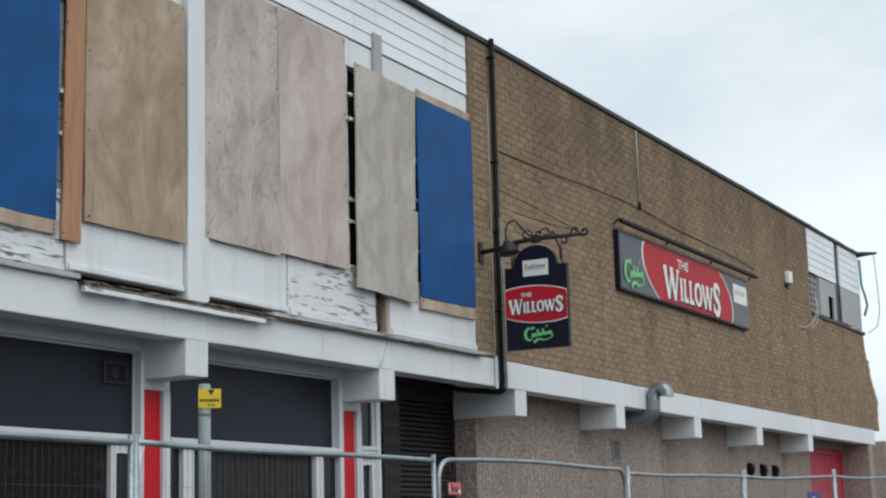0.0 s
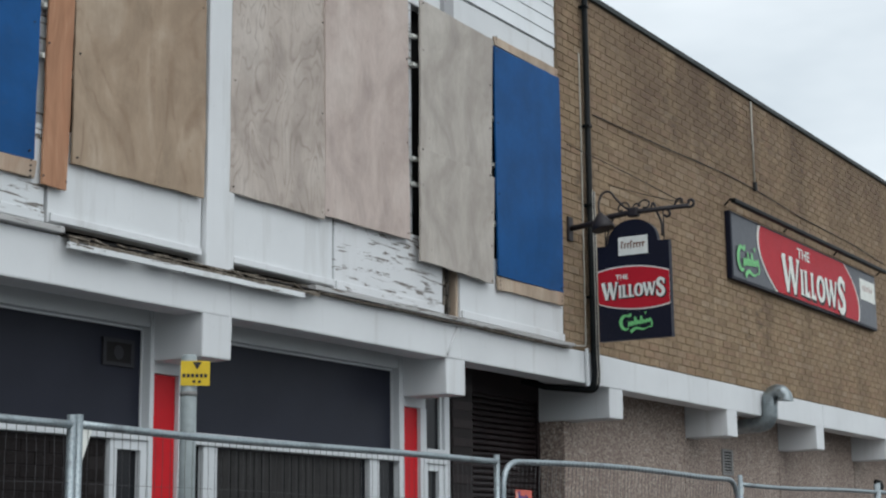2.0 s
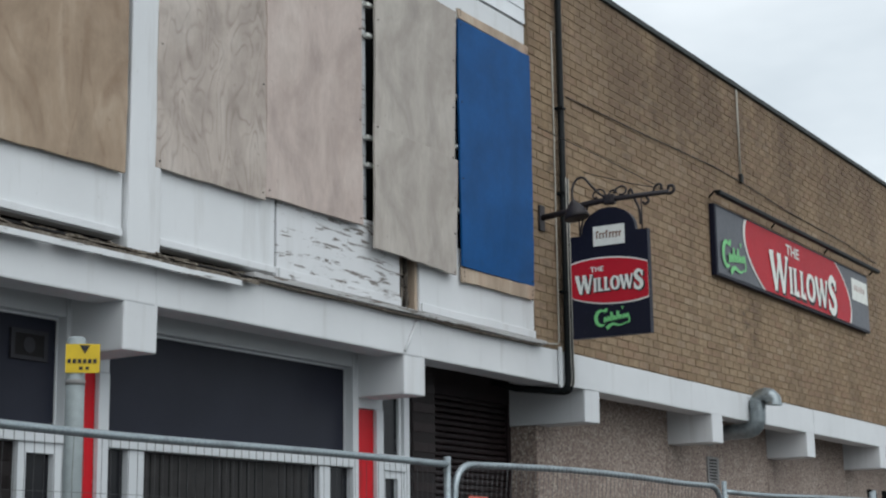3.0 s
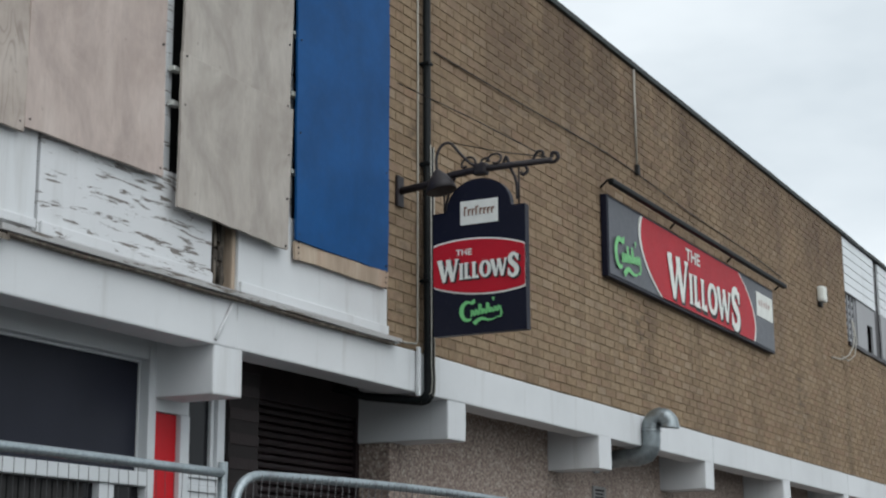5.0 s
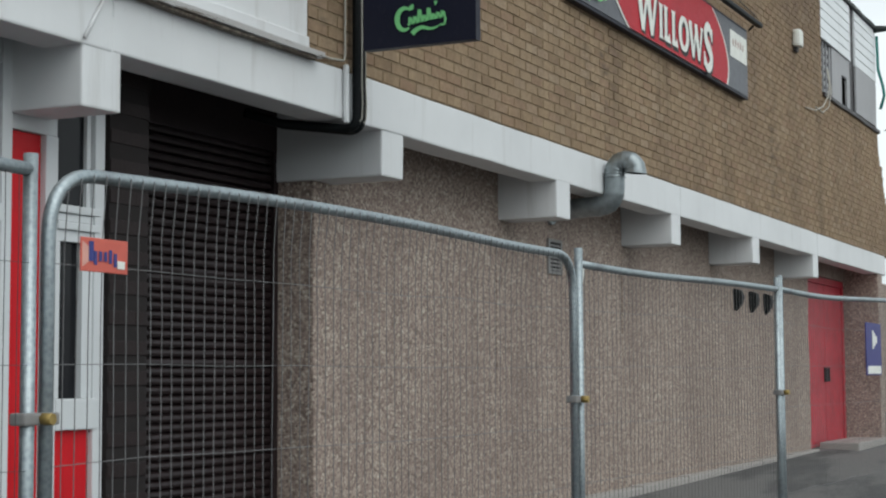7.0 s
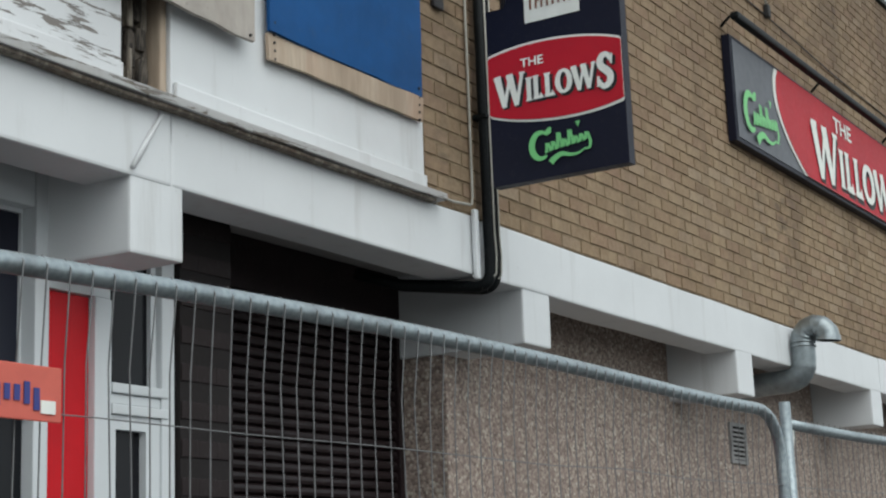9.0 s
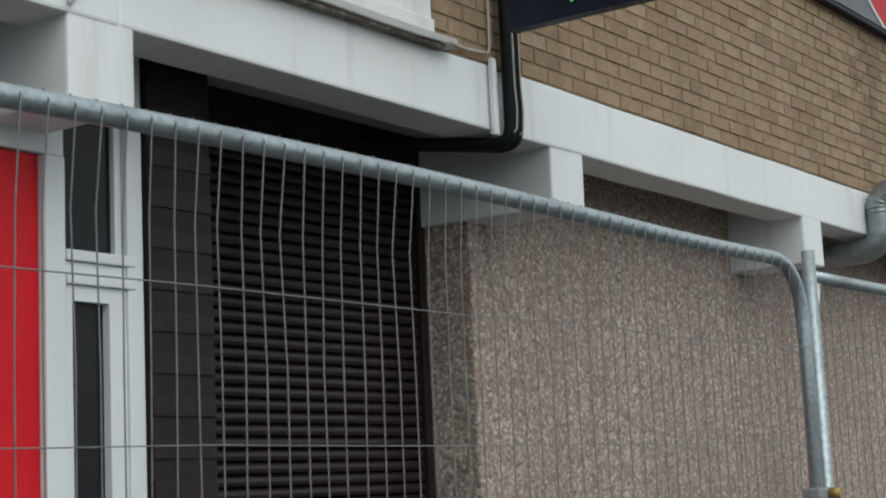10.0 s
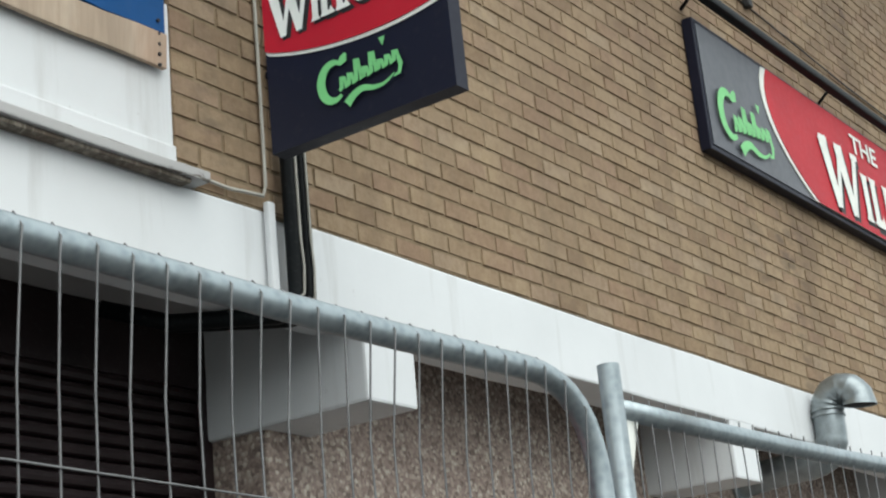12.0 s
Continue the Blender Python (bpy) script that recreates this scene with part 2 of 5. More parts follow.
def brick_look():
    k = Look("brick_face", 0.88, spec=0.25)
    geo = k.nt.nodes.new("ShaderNodeNewGeometry")
    info = k.nt.nodes.new("ShaderNodeObjectInfo")
    mix = k.nt.nodes.new("ShaderNodeMath")
    mix.operation = "ADD"
    k.link(geo.outputs["Random Per Island"], mix.inputs[0])
    k.link(info.outputs["Random"], mix.inputs[1])
    wrap = k.nt.nodes.new("ShaderNodeMath")
    wrap.operation = "FRACT"
    k.link(mix.outputs[0], wrap.inputs[0])
    c = k.ramp(wrap.outputs[0], [(0.0, (0.216, 0.150, 0.097)), (0.12, (0.264, 0.187, 0.117)), (0.35, (0.309, 0.229, 0.149)), (0.6, (0.283, 0.204, 0.130)),
                                 (0.8, (0.266, 0.178, 0.119)), (1.0, (0.335, 0.258, 0.178))])
    world_co = k.nt.nodes.new("ShaderNodeNewGeometry").outputs["Position"]

    def place_noise(scale, stretch, detail=5):
        m = k.node("ShaderNodeMapping", Scale=stretch)
        k.link(world_co, m.inputs["Vector"])
        n = k.node("ShaderNodeTexNoise", Scale=scale, Detail=detail, Roughness=0.62)
        k.link(m.outputs["Vector"], n.inputs["Vector"])
        return n.outputs["Fac"]

    c = k.blend(k.grey(place_noise(26, (1, 1, 1)), 0.40, 0.75, 0.0, 0.55), c, (0.16, 0.098, 0.050))
    c = k.blend(k.grey(place_noise(7, (1, 1, 1)), 0.50, 0.70, 0.0, 0.50), c, (0.40, 0.30, 0.185))
    soot = k.nt.nodes.new("ShaderNodeMath")
    soot.operation = "MULTIPLY"
    k.link(k.grey(place_noise(0.9, (1, 1, 0.5)), 0.52, 0.66), soot.inputs[0])
    k.link(k.grey(place_noise(9, (0.5, 1, 1.3)), 0.46, 0.62), soot.inputs[1])
    c = k.blend(k.grey(soot.outputs[0], 0.0, 1.0, 0.0, 0.7), c, (0.075, 0.058, 0.045))
    c = k.blend(k.grey(place_noise(1.6, (1, 1, 0.16)), 0.50, 0.74, 0.0, 0.55), c, (0.085, 0.062, 0.045))
    c = k.blend(k.grey(place_noise(0.55, (1, 1, 1)), 0.45, 0.7, 0.0, 0.35), c, (0.15, 0.10, 0.075))
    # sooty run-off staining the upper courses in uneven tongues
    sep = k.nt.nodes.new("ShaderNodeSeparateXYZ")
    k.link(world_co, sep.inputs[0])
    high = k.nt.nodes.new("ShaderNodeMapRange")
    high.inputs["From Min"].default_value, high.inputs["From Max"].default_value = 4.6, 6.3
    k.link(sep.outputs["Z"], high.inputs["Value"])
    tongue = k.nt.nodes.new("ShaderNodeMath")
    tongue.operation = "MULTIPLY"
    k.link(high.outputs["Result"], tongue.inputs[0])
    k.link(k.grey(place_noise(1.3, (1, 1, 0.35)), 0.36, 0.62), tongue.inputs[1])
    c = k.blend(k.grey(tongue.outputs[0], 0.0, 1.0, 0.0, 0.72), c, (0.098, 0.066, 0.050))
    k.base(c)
    k.bump(place_noise(60, (1, 1, 1), 4), 0.6, 0.004)
    return k.mat


def mortar_look():
    k = Look("mortar", 0.95, spec=0.1)
    c = k.ramp(k.noise(14, 5, 0.6), [(0.3, (0.15, 0.112, 0.072)), (0.5, (0.225, 0.168, 0.108)), (0.75, (0.31, 0.24, 0.16))])
    k.base(c)
    k.bump(k.noise(150, 3), 0.5, 0.003)
    return k.mat


def pebble_look():
    """Pebbledash: small chippings of several colours in a pink-grey render."""
    k = Look("pebbledash", 0.9, spec=0.25)
    v = k.node("ShaderNodeTexVoronoi", Scale=62.0)
    k.link(k.mapped(), v.inputs["Vector"])
    sep = k.nt.nodes.new("ShaderNodeSeparateColor")
    k.link(v.outputs["Color"], sep.inputs["Color"])
    c = k.ramp(sep.outputs["Red"], [(0.0, (0.158, 0.122, 0.108)), (0.22, (0.258, 0.200, 0.172)), (0.5, (0.328, 0.258, 0.224)),
                                    (0.78, (0.40, 0.325, 0.275)), (1.0, (0.56, 0.50, 0.42))])
    c = k.blend(k.grey(v.outputs["Distance"], 0.45, 0.85, 0.0, 0.35), c, (0.13, 0.095, 0.08))
    c = k.blend(k.grey(k.noise(24, 4, 0.7), 0.52, 0.72, 0.0, 0.5), c, (0.46, 0.38, 0.31))
    c = k.blend(k.grey(k.noise(15, 4, 0.7), 0.55, 0.72, 0.0, 0.5), c, (0.15, 0.11, 0.095))
    big = k.noise(1.1, 5, 0.6, (1, 1, 0.5))
    c = k.blend(k.grey(big, 0.40, 0.75, 0.0, 0.40), c, (0.15, 0.11, 0.095))
    run = k.noise(4.0, 5, 0.6, (1, 1, 0.08))
    c = k.blend(k.grey(run, 0.55, 0.8, 0.0, 0.4), c, (0.12, 0.085, 0.075))
    k.base(c)
    k.bump(v.outputs["Distance"], 0.55, -0.005)
    return k.mat


def steel_look():
    k = Look("galvanised_steel", 0.4, 0.8)
    v = k.node("ShaderNodeTexVoronoi", Scale=70.0)
    k.link(k.mapped(), v.inputs["Vector"])
    c = k.ramp(v.outputs["Distance"], [(0.0, (0.25, 0.295, 0.315)), (0.7, (0.36, 0.405, 0.425))])
    c = k.blend(k.grey(k.noise(7, 6, 0.65), 0.52, 0.72, 0.0, 0.6), c, (0.13, 0.135, 0.135))
    k.base(c)
    k.rough(k.noise(20), 0.34, 0.54)
    return k.mat


def plain(name, color, rough=0.5, metal=0.0, wear=0.12, scale=9.0, spec=0.4):
    k = Look(name, rough, metal, spec)
    a = k.noise(scale, 5, 0.6)
    c = k.blend(k.grey(a, 0.35, 0.72, 0.0, 1.0), color, tuple(max(0.0, v * (1 - wear * 2.2)) for v in color))
    fine = k.noise(scale * 9, 3, 0.6)
    c = k.blend(k.grey(fine, 0.55, 0.75, 0.0, wear * 2), c, tuple(v * 0.6 + 0.04 for v in color))
    k.base(c)
    k.rough(fine, max(0.05, rough - 0.1), min(1, rough + 0.15))
    return k.mat


def asphalt_look():
    k = Look("asphalt", 0.85, spec=0.35)
    v = k.node("ShaderNodeTexVoronoi", Scale=90.0)
    k.link(k.mapped(), v.inputs["Vector"])
    sep = k.nt.nodes.new("ShaderNodeSeparateColor")
    k.link(v.outputs["Color"], sep.inputs["Color"])
    c = k.ramp(sep.outputs["Green"], [(0.0, (0.035, 0.036, 0.038)), (0.8, (0.075, 0.075, 0.076)), (1.0, (0.16, 0.155, 0.15))])
    wet = k.noise(0.7, 5, 0.62, (0.35, 1.6, 1))
    c = k.blend(k.grey(wet, 0.47, 0.55, 0.0, 0.75), c, (0.15, 0.145, 0.14))
    k.base(c)
    k.bump(v.outputs["Distance"], 0.4, 0.004)
    return k.mat


def window_look(name, tint, gloss):
    k = Look(name, gloss, 0.0, 0.15)
    a = k.noise(2.0, 4, 0.6)
    k.base(k.blend(k.grey(a, 0.3, 0.8), tint, tuple(v * 0.7 for v in tint)))
    return k.mat


WHITE = painted("white_masonry_paint", (0.69, 0.705, 0.715), amount=0.45)
WHITE_OLD = painted("weathered_white_paint", (0.68, 0.70, 0.71), amount=0.5, peel=0.2)
WHITE_PEEL = painted("peeling_white_paint", (0.69, 0.70, 0.71), amount=0.4, peel=0.22, under=(0.20, 0.18, 0.165))
WHITE_FRAME = painted("white_window_frame", (0.61, 0.635, 0.65), amount=0.12)
CLAD = painted("white_shiplap", (0.76, 0.785, 0.80), amount=0.25, rough=0.4)
BOARD_TAN = contour_board("tan_plywood", (0.375, 0.285, 0.205), (0.445, 0.36, 0.275), (0.20, 0.130, 0.085), 0.5, 7.0, 2.0)
BOARD_PINK = contour_board("pink_grey_plywood", (0.51, 0.425, 0.385), (0.56, 0.485, 0.44), (0.33, 0.255, 0.215), 0.24, 6.0, 2.6)
BOARD_SWIRL = contour_board("grey_figured_plywood", (0.475, 0.412, 0.365), (0.53, 0.475, 0.43), (0.25, 0.205, 0.175), 0.70, 11.0, 3.6)
BOARD_GREY = contour_board("weathered_grey_plywood", (0.44, 0.40, 0.36), (0.50, 0.465, 0.42), (0.28, 0.24, 0.205), 0.26, 7.0, 2.6)
PLANK = sheet_wood("orange_plank", (0.40, 0.21, 0.125), (0.46, 0.26, 0.16), scale=2.0, weather=(0.30, 0.16, 0.10))
BARE = sheet_wood("bare_board_edge", (0.42, 0.33, 0.25), (0.50, 0.41, 0.32), weather=(0.26, 0.21, 0.17))
ROTTEN = sheet_wood("rotten_wood", (0.13, 0.11, 0.088), (0.30, 0.265, 0.22), knots=False, scale=7.0, weather=(0.05, 0.042, 0.035))
# darker copy of the rotten wood, for the infill between the posts
ROTTEN_DARK = sheet_wood("dark_rotten_wood", (0.035, 0.030, 0.026), (0.13, 0.11, 0.09), knots=False, scale=9.0, weather=(0.02, 0.018, 0.016))
BLUE = plain("blue_painted_board", (0.008, 0.080, 0.250), 0.6, wear=0.16, scale=2.2, spec=0.2)
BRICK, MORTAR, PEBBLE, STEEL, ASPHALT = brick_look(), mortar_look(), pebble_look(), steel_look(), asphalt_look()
WIRE = plain("mesh_wire", (0.195, 0.195, 0.198), 0.55, 0.3, wear=0.15, scale=30)
WIRE_DULL = plain("tarnished_mesh_wire", (0.075, 0.075, 0.078), 0.65, 0.2, wear=0.15, scale=30)
BLACK = plain("black_plastic_pipe", (0.006, 0.008, 0.009), 0.5, wear=0.2, spec=0.14)
IRON = plain("dark_wrought_iron", (0.022, 0.017, 0.02), 0.55, wear=0.25, scale=30)
NAVY = plain("navy_sign_paint", (0.007, 0.008, 0.020), 0.45, wear=0.08, scale=4, spec=0.2)
SIGN_GREY = plain("slate_grey_sign_paint", (0.085, 0.09, 0.105), 0.4, wear=0.1, scale=2)
RED_SIGN = plain("red_sign_paint", (0.46, 0.012, 0.026), 0.5, wear=0.08, scale=3, spec=0.22)
RED = plain("red_gloss_paint", (0.56, 0.008, 0.016), 0.5, wear=0.08, scale=4, spec=0.2)
RED_DOOR = plain("faded_red_door_paint", (0.46, 0.03, 0.05), 0.55, wear=0.14, scale=3)
CREAM = plain("cream_sign_letters", (0.78, 0.79, 0.74), 0.5, wear=0.06)
GREEN = plain("green_sign_mark", (0.19, 0.56, 0.21), 0.5, wear=0.06)
BROWN_INK = plain("brown_ink", (0.20, 0.09, 0.05), 0.6)
FADED_INK = plain("faded_red_ink", (0.52, 0.36, 0.32), 0.6)
YELLOW = plain("yellow_sign", (0.66, 0.46, 0.015), 0.5, wear=0.08)
INK = plain("black_ink", (0.02, 0.02, 0.02), 0.6)
ORANGE = plain("orange_red_tag", (0.60, 0.125, 0.09), 0.55, wear=0.08)
PALE_RED = plain("pale_red_print", (0.68, 0.36, 0.30), 0.55)
TAG_BLUE = plain("dark_blue_ink", (0.04, 0.05, 0.22), 0.55)
PURPLE = plain("blue_notice", (0.035, 0.035, 0.20), 0.5)
SHUTTER = plain("dark_brown_shutter", (0.0195, 0.0112, 0.0122), 0.42, wear=0.25, scale=5, spec=0.27)
TILE_DARK = plain("darker_brown_brick", (0.013, 0.0095, 0.0095), 0.7, spec=0.15, wear=0.25, scale=5)
TILE = plain("dark_brown_brick_paint", (0.021, 0.0142, 0.0142), 0.6, spec=0.2, wear=0.2, scale=5)
GROUT = plain("dark_grout", (0.014, 0.0105, 0.0105), 0.9)
GLASS = window_look("dark_window_glass", (0.012, 0.0125, 0.015), 0.16)
FROST = window_look("dusty_grey_pane", (0.020, 0.022, 0.034), 0.42)
BLIND = plain("grey_vertical_blind", (0.026, 0.0245, 0.024), 0.8, wear=0.2, scale=12)
FAN_GREY = plain("dusty_fan_plastic", (0.028, 0.028, 0.034), 0.7)
# near-black colour standing in for shade inside openings and hollows
DARK = plain("near_black_shade", (0.012, 0.011, 0.011), 0.9)
LEAD = plain("dark_roof_edging", (0.028, 0.034, 0.032), 0.6, wear=0.2)
SILL_GREY = painted("grey_weathered_sill", (0.42, 0.415, 0.41), amount=0.6, peel=0.12, under=(0.15, 0.13, 0.11))
DUCT_STEEL = plain("dull_duct_steel", (0.33, 0.37, 0.385), 0.36, 0.75, wear=0.16, scale=14)
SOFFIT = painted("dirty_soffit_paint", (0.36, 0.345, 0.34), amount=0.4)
BRASS = plain("brass_clamp", (0.42, 0.30, 0.10), 0.45, 0.5, wear=0.2, scale=30)
CABLE = plain("pale_cable", (0.45, 0.43, 0.38), 0.6)
VENT_GREY = plain("grey_vent", (0.24, 0.235, 0.23), 0.6)
KERB = painted("pale_kerb_concrete", (0.34, 0.32, 0.30), amount=0.5)
GREY_BOARD = painted("grey_sheet", (0.36, 0.36, 0.37), amount=0.4)
POLE = plain("grey_pole_paint", (0.30, 0.34, 0.345), 0.5, wear=0.14, scale=12)
TEAL = plain("teal_cable", (0.02, 0.20, 0.18), 0.5)

# ---------- plan ----------
PITCH = 2.86            # spacing of the brackets
BEAM_LO, BEAM_HI = 2.825, 3.112
ROOF = 6.50
WALL_R = 0.49           # pebbledash wall
WALL_L = 0.42           # shop front
EDGE = -1.17            # where brick begins
LEFT = -13.0


# ---------- ground ----------
def ground():
    bm = bmesh.new()
    ys = [-900, -60, -12, -6, -2.4, -1.6, -0.8, 0.0, 1.2, 14, 60, 900]
    xs = [-900, -60, -20, -10, -4, 0, 4, 8, 12, 16, 24, 60, 900]

    def height(x, y):
        return (0.26 + 0.013 * min(14.0, max(0.0, x - 4))) * min(1.0, max(0.0, (y + 2.4) / 2.8))
    grid = [[bm.verts.new((x, y, height(x, y))) for x in xs] for y in ys]
    for a, b in zip(grid, grid[1:]):
        for i in range(len(xs) - 1):
            bm.faces.new((a[i], a[i + 1], b[i + 1], b[i]))
    solo("ground", bm, ASPHALT, "dark patched asphalt rising gently to the wall", "ground", kind="structure")
    for i in range(9):
        x = -0.3 + i * 1.46
        solo("kerb", worn_box(x, WALL_R - 0.14, 0.18, x + 1.45, WALL_R - 0.003, 0.318 + 0.009 * max(0, i - 3), 0.015, 0.5, 0.006, i), KERB,
             "pale concrete kerb along the foot of the wall", "kerb", "kerbs along the wall", "structure")


ground()


# ---------- concrete beam with brackets ----------
def beam():
    lengths = [(LEFT, -8.63), (-8.62, -5.78), (-5.775, -2.93), (-2.925, -0.74), (-0.64, 5.70), (5.705, 11.40), (11.405, 15.92)]
    root = thing("concrete_beam", "white-painted concrete edge beam with dirt stains", "beam", (0, 0, BEAM_LO), kind="structure")
    for i, (a, b) in enumerate(lengths):
        part("beam_length", worn_box(a, 0.0, BEAM_LO, b, 0.23, BEAM_HI, 0.012, 0.5, 0.006, i * 3.1), WHITE, root)
    part("beam_length", worn_box(-0.74, 0.03, BEAM_LO, -0.64, 0.23, BEAM_HI, 0.006, 0.5, 0.002), WHITE, root)
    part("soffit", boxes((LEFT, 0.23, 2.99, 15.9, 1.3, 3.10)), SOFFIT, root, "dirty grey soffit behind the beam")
    for i in range(-4, 5):
        x = i * PITCH - (0.035 if i == -2 else 0.0)
        back = 0.80 if i == 0 else WALL_R + 0.06 if i > 0 else WALL_L + 0.04
        solo("bracket", worn_box(x - 0.285, 0.004, 2.55, x, back, 2.995, 0.012, 0.3, 0.005, i * 1.7), WHITE,
             "white-painted concrete bracket under the beam", "bracket", "brackets under the beam", "structure")


beam()


# ---------- ground floor, pebbledash side ----------
def pebble_wall():
    root = thing("wall_pebbledash", "pink-grey pebbledash ground-floor wall with joints", "wall", (0, WALL_R, 0.2), kind="structure")
    cuts = [-0.262, 2.53, 5.43, 8.37, 11.2, 12.97]
    for i, (a, b) in enumerate(zip(cuts, cuts[1:])):
        part("pebbledash_panel", worn_box(a + 0.006, WALL_R, 0.2, b - 0.006, WALL_R + 0.30, 2.985, 0.012, 0.25, 0.010, i * 5.0), PEBBLE, root)
    part("backing", boxes((-0.24, WALL_R + 0.03, 0.2, 12.95, WALL_R + 0.22, 2.98)), GROUT, root)
    part("return_wall", worn_box(15.42, 0.02, 0.2, 15.75, 1.2, 2.985, 0.012, 0.3, 0.008), PEBBLE, root)
    part("lintel_panel", worn_box(12.97, WALL_R + 0.02, 2.72, 15.42, WALL_R + 0.3, 2.985, 0.01, 0.3, 0.004), PEBBLE, root)


pebble_wall()


def red_door():
    root = thing("door_1", "faded red double door in the pebbledash wall", "door", (13, WALL_R, 0.3), kind="structure")
    y = WALL_R + 0.06
    part("door_frame", boxes((12.975, y - 0.02, 0.3, 13.07, y + 0.1, 2.71), (15.3, y - 0.02, 0.3, 15.41, y + 0.1, 2.71), (13.07, y - 0.02, 2.62, 15.3, y + 0.1, 2.71)), RED_DOOR, root)
    for a, b in ((13.075, 14.17), (14.18, 15.295)):
        leaf = part("door_leaf", soft_box(a, y, 0.32, b, y + 0.05, 2.615, 0.006), RED_DOOR, root)
        part("kick_plate", soft_box(a + 0.06, y - 0.006, 0.36, b - 0.06, y - 0.001, 0.56, 0.002), RED_DOOR, leaf)
        part("handle", soft_box((b - 0.10) if a < 14 else a + 0.06, y - 0.05, 1.25, (b - 0.06) if a < 14 else a + 0.10, y - 0.001, 1.45, 0.006), IRON, leaf)


red_door()


def roller_shutter():
    root = thing("roller_shutter", "closed dark brown ribbed roller shutter in a recess", "shutter", (-1.2, 0.78, 0.25), kind="structure")
    slat_h, z = 0.052, 0.26
    profile = [(0.0, 0.0), (-0.014, 0.006), (-0.019, 0.020), (-0.015, 0.036), (0.0, 0.046)]
    slat = bmesh.new()
    front = []
    for x in (-2.10, -0.25):
        front.append([slat.verts.new((x, 0.78 + dy, dz)) for dy, dz in profile] + [slat.verts.new((x, 0.81, 0.046)), slat.verts.new((x, 0.81, 0.0))])
    n = len(front[0])
    for i in range(n):
        slat.faces.new((front[0][i], front[1][i], front[1][(i + 1) % n], front[0][(i + 1) % n]))
    first = part("slat", slat, SHUTTER, root)
    i = 1
    while z + i * slat_h < 2.72:
        ob = first.copy()
        scene.collection.objects.link(ob)
        ob.location.z = i * slat_h
        i += 1
    for ob in root.children:
        ob.location.z += z
    part("shutter_box", boxes((-2.11, 0.74, 2.74, -0.25, 1.05, 2.985)), SHUTTER, root, "dark box above the slats")
    part("guide_rail", soft_box(-2.11, 0.73, 0.25, -2.06, 0.84, 2.98, 0.004), SHUTTER, root)
    part("guide_rail", soft_box(-0.315, 0.742, 0.25, -0.265, 0.84, 2.98, 0.004), SHUTTER, root)


roller_shutter()


def tiled_pier():
    root = thing("brick_pier", "dark brown painted brick pier beside the shutter", "pier", (-2.1, WALL_L, 0.25), kind="structure")
    left, right, front = -2.434, -2.112, WALL_L - 0.035
    part("core", boxes((left, front + 0.003, 0.22, right - 0.002, 0.9, 2.985)), GROUT, root)
    meshes = {}
    for row in range(36):
        cut = left + (0.212 if row % 2 else 0.102)
        for a, b in ((left, cut), (cut, right)):
            key = round(b - a, 3)
            z = row * 0.075
            if key not in meshes:
                meshes[key] = (part("brick", soft_box(a + 0.003, front - 0.003, 0.253, b - 0.003, front + 0.03, 0.322, 0.003), TILE, root), a, z)
            else:
                first, a0, z0 = meshes[key]
                ob = first.copy()
                scene.collection.objects.link(ob)
                ob.location = first.location + Vector((a - a0, random.uniform(-0.001, 0.001), z - z0))


tiled_pier()


# ---------- ground floor, shop front ----------
def pane(name, x0, z0, x1, z1, mat, root, f=0.045, y=WALL_L, label=""):
    """A framed pane set into the shop front."""
    frame_ob = part("window_frame", boxes((x0, y, z0, x1, y + 0.07, z0 + f), (x0, y, z1 - f, x1, y + 0.07, z1),
                                          (x0, y, z0 + f, x0 + f, y + 0.07, z1 - f), (x1 - f, y, z0 + f, x1, y + 0.07, z1 - f)), WHITE_FRAME, root)
    part(name, boxes((x0 + f, y + 0.035, z0 + f, x1 - f, y + 0.045, z1 - f)), mat, frame_ob, label)
    return frame_ob


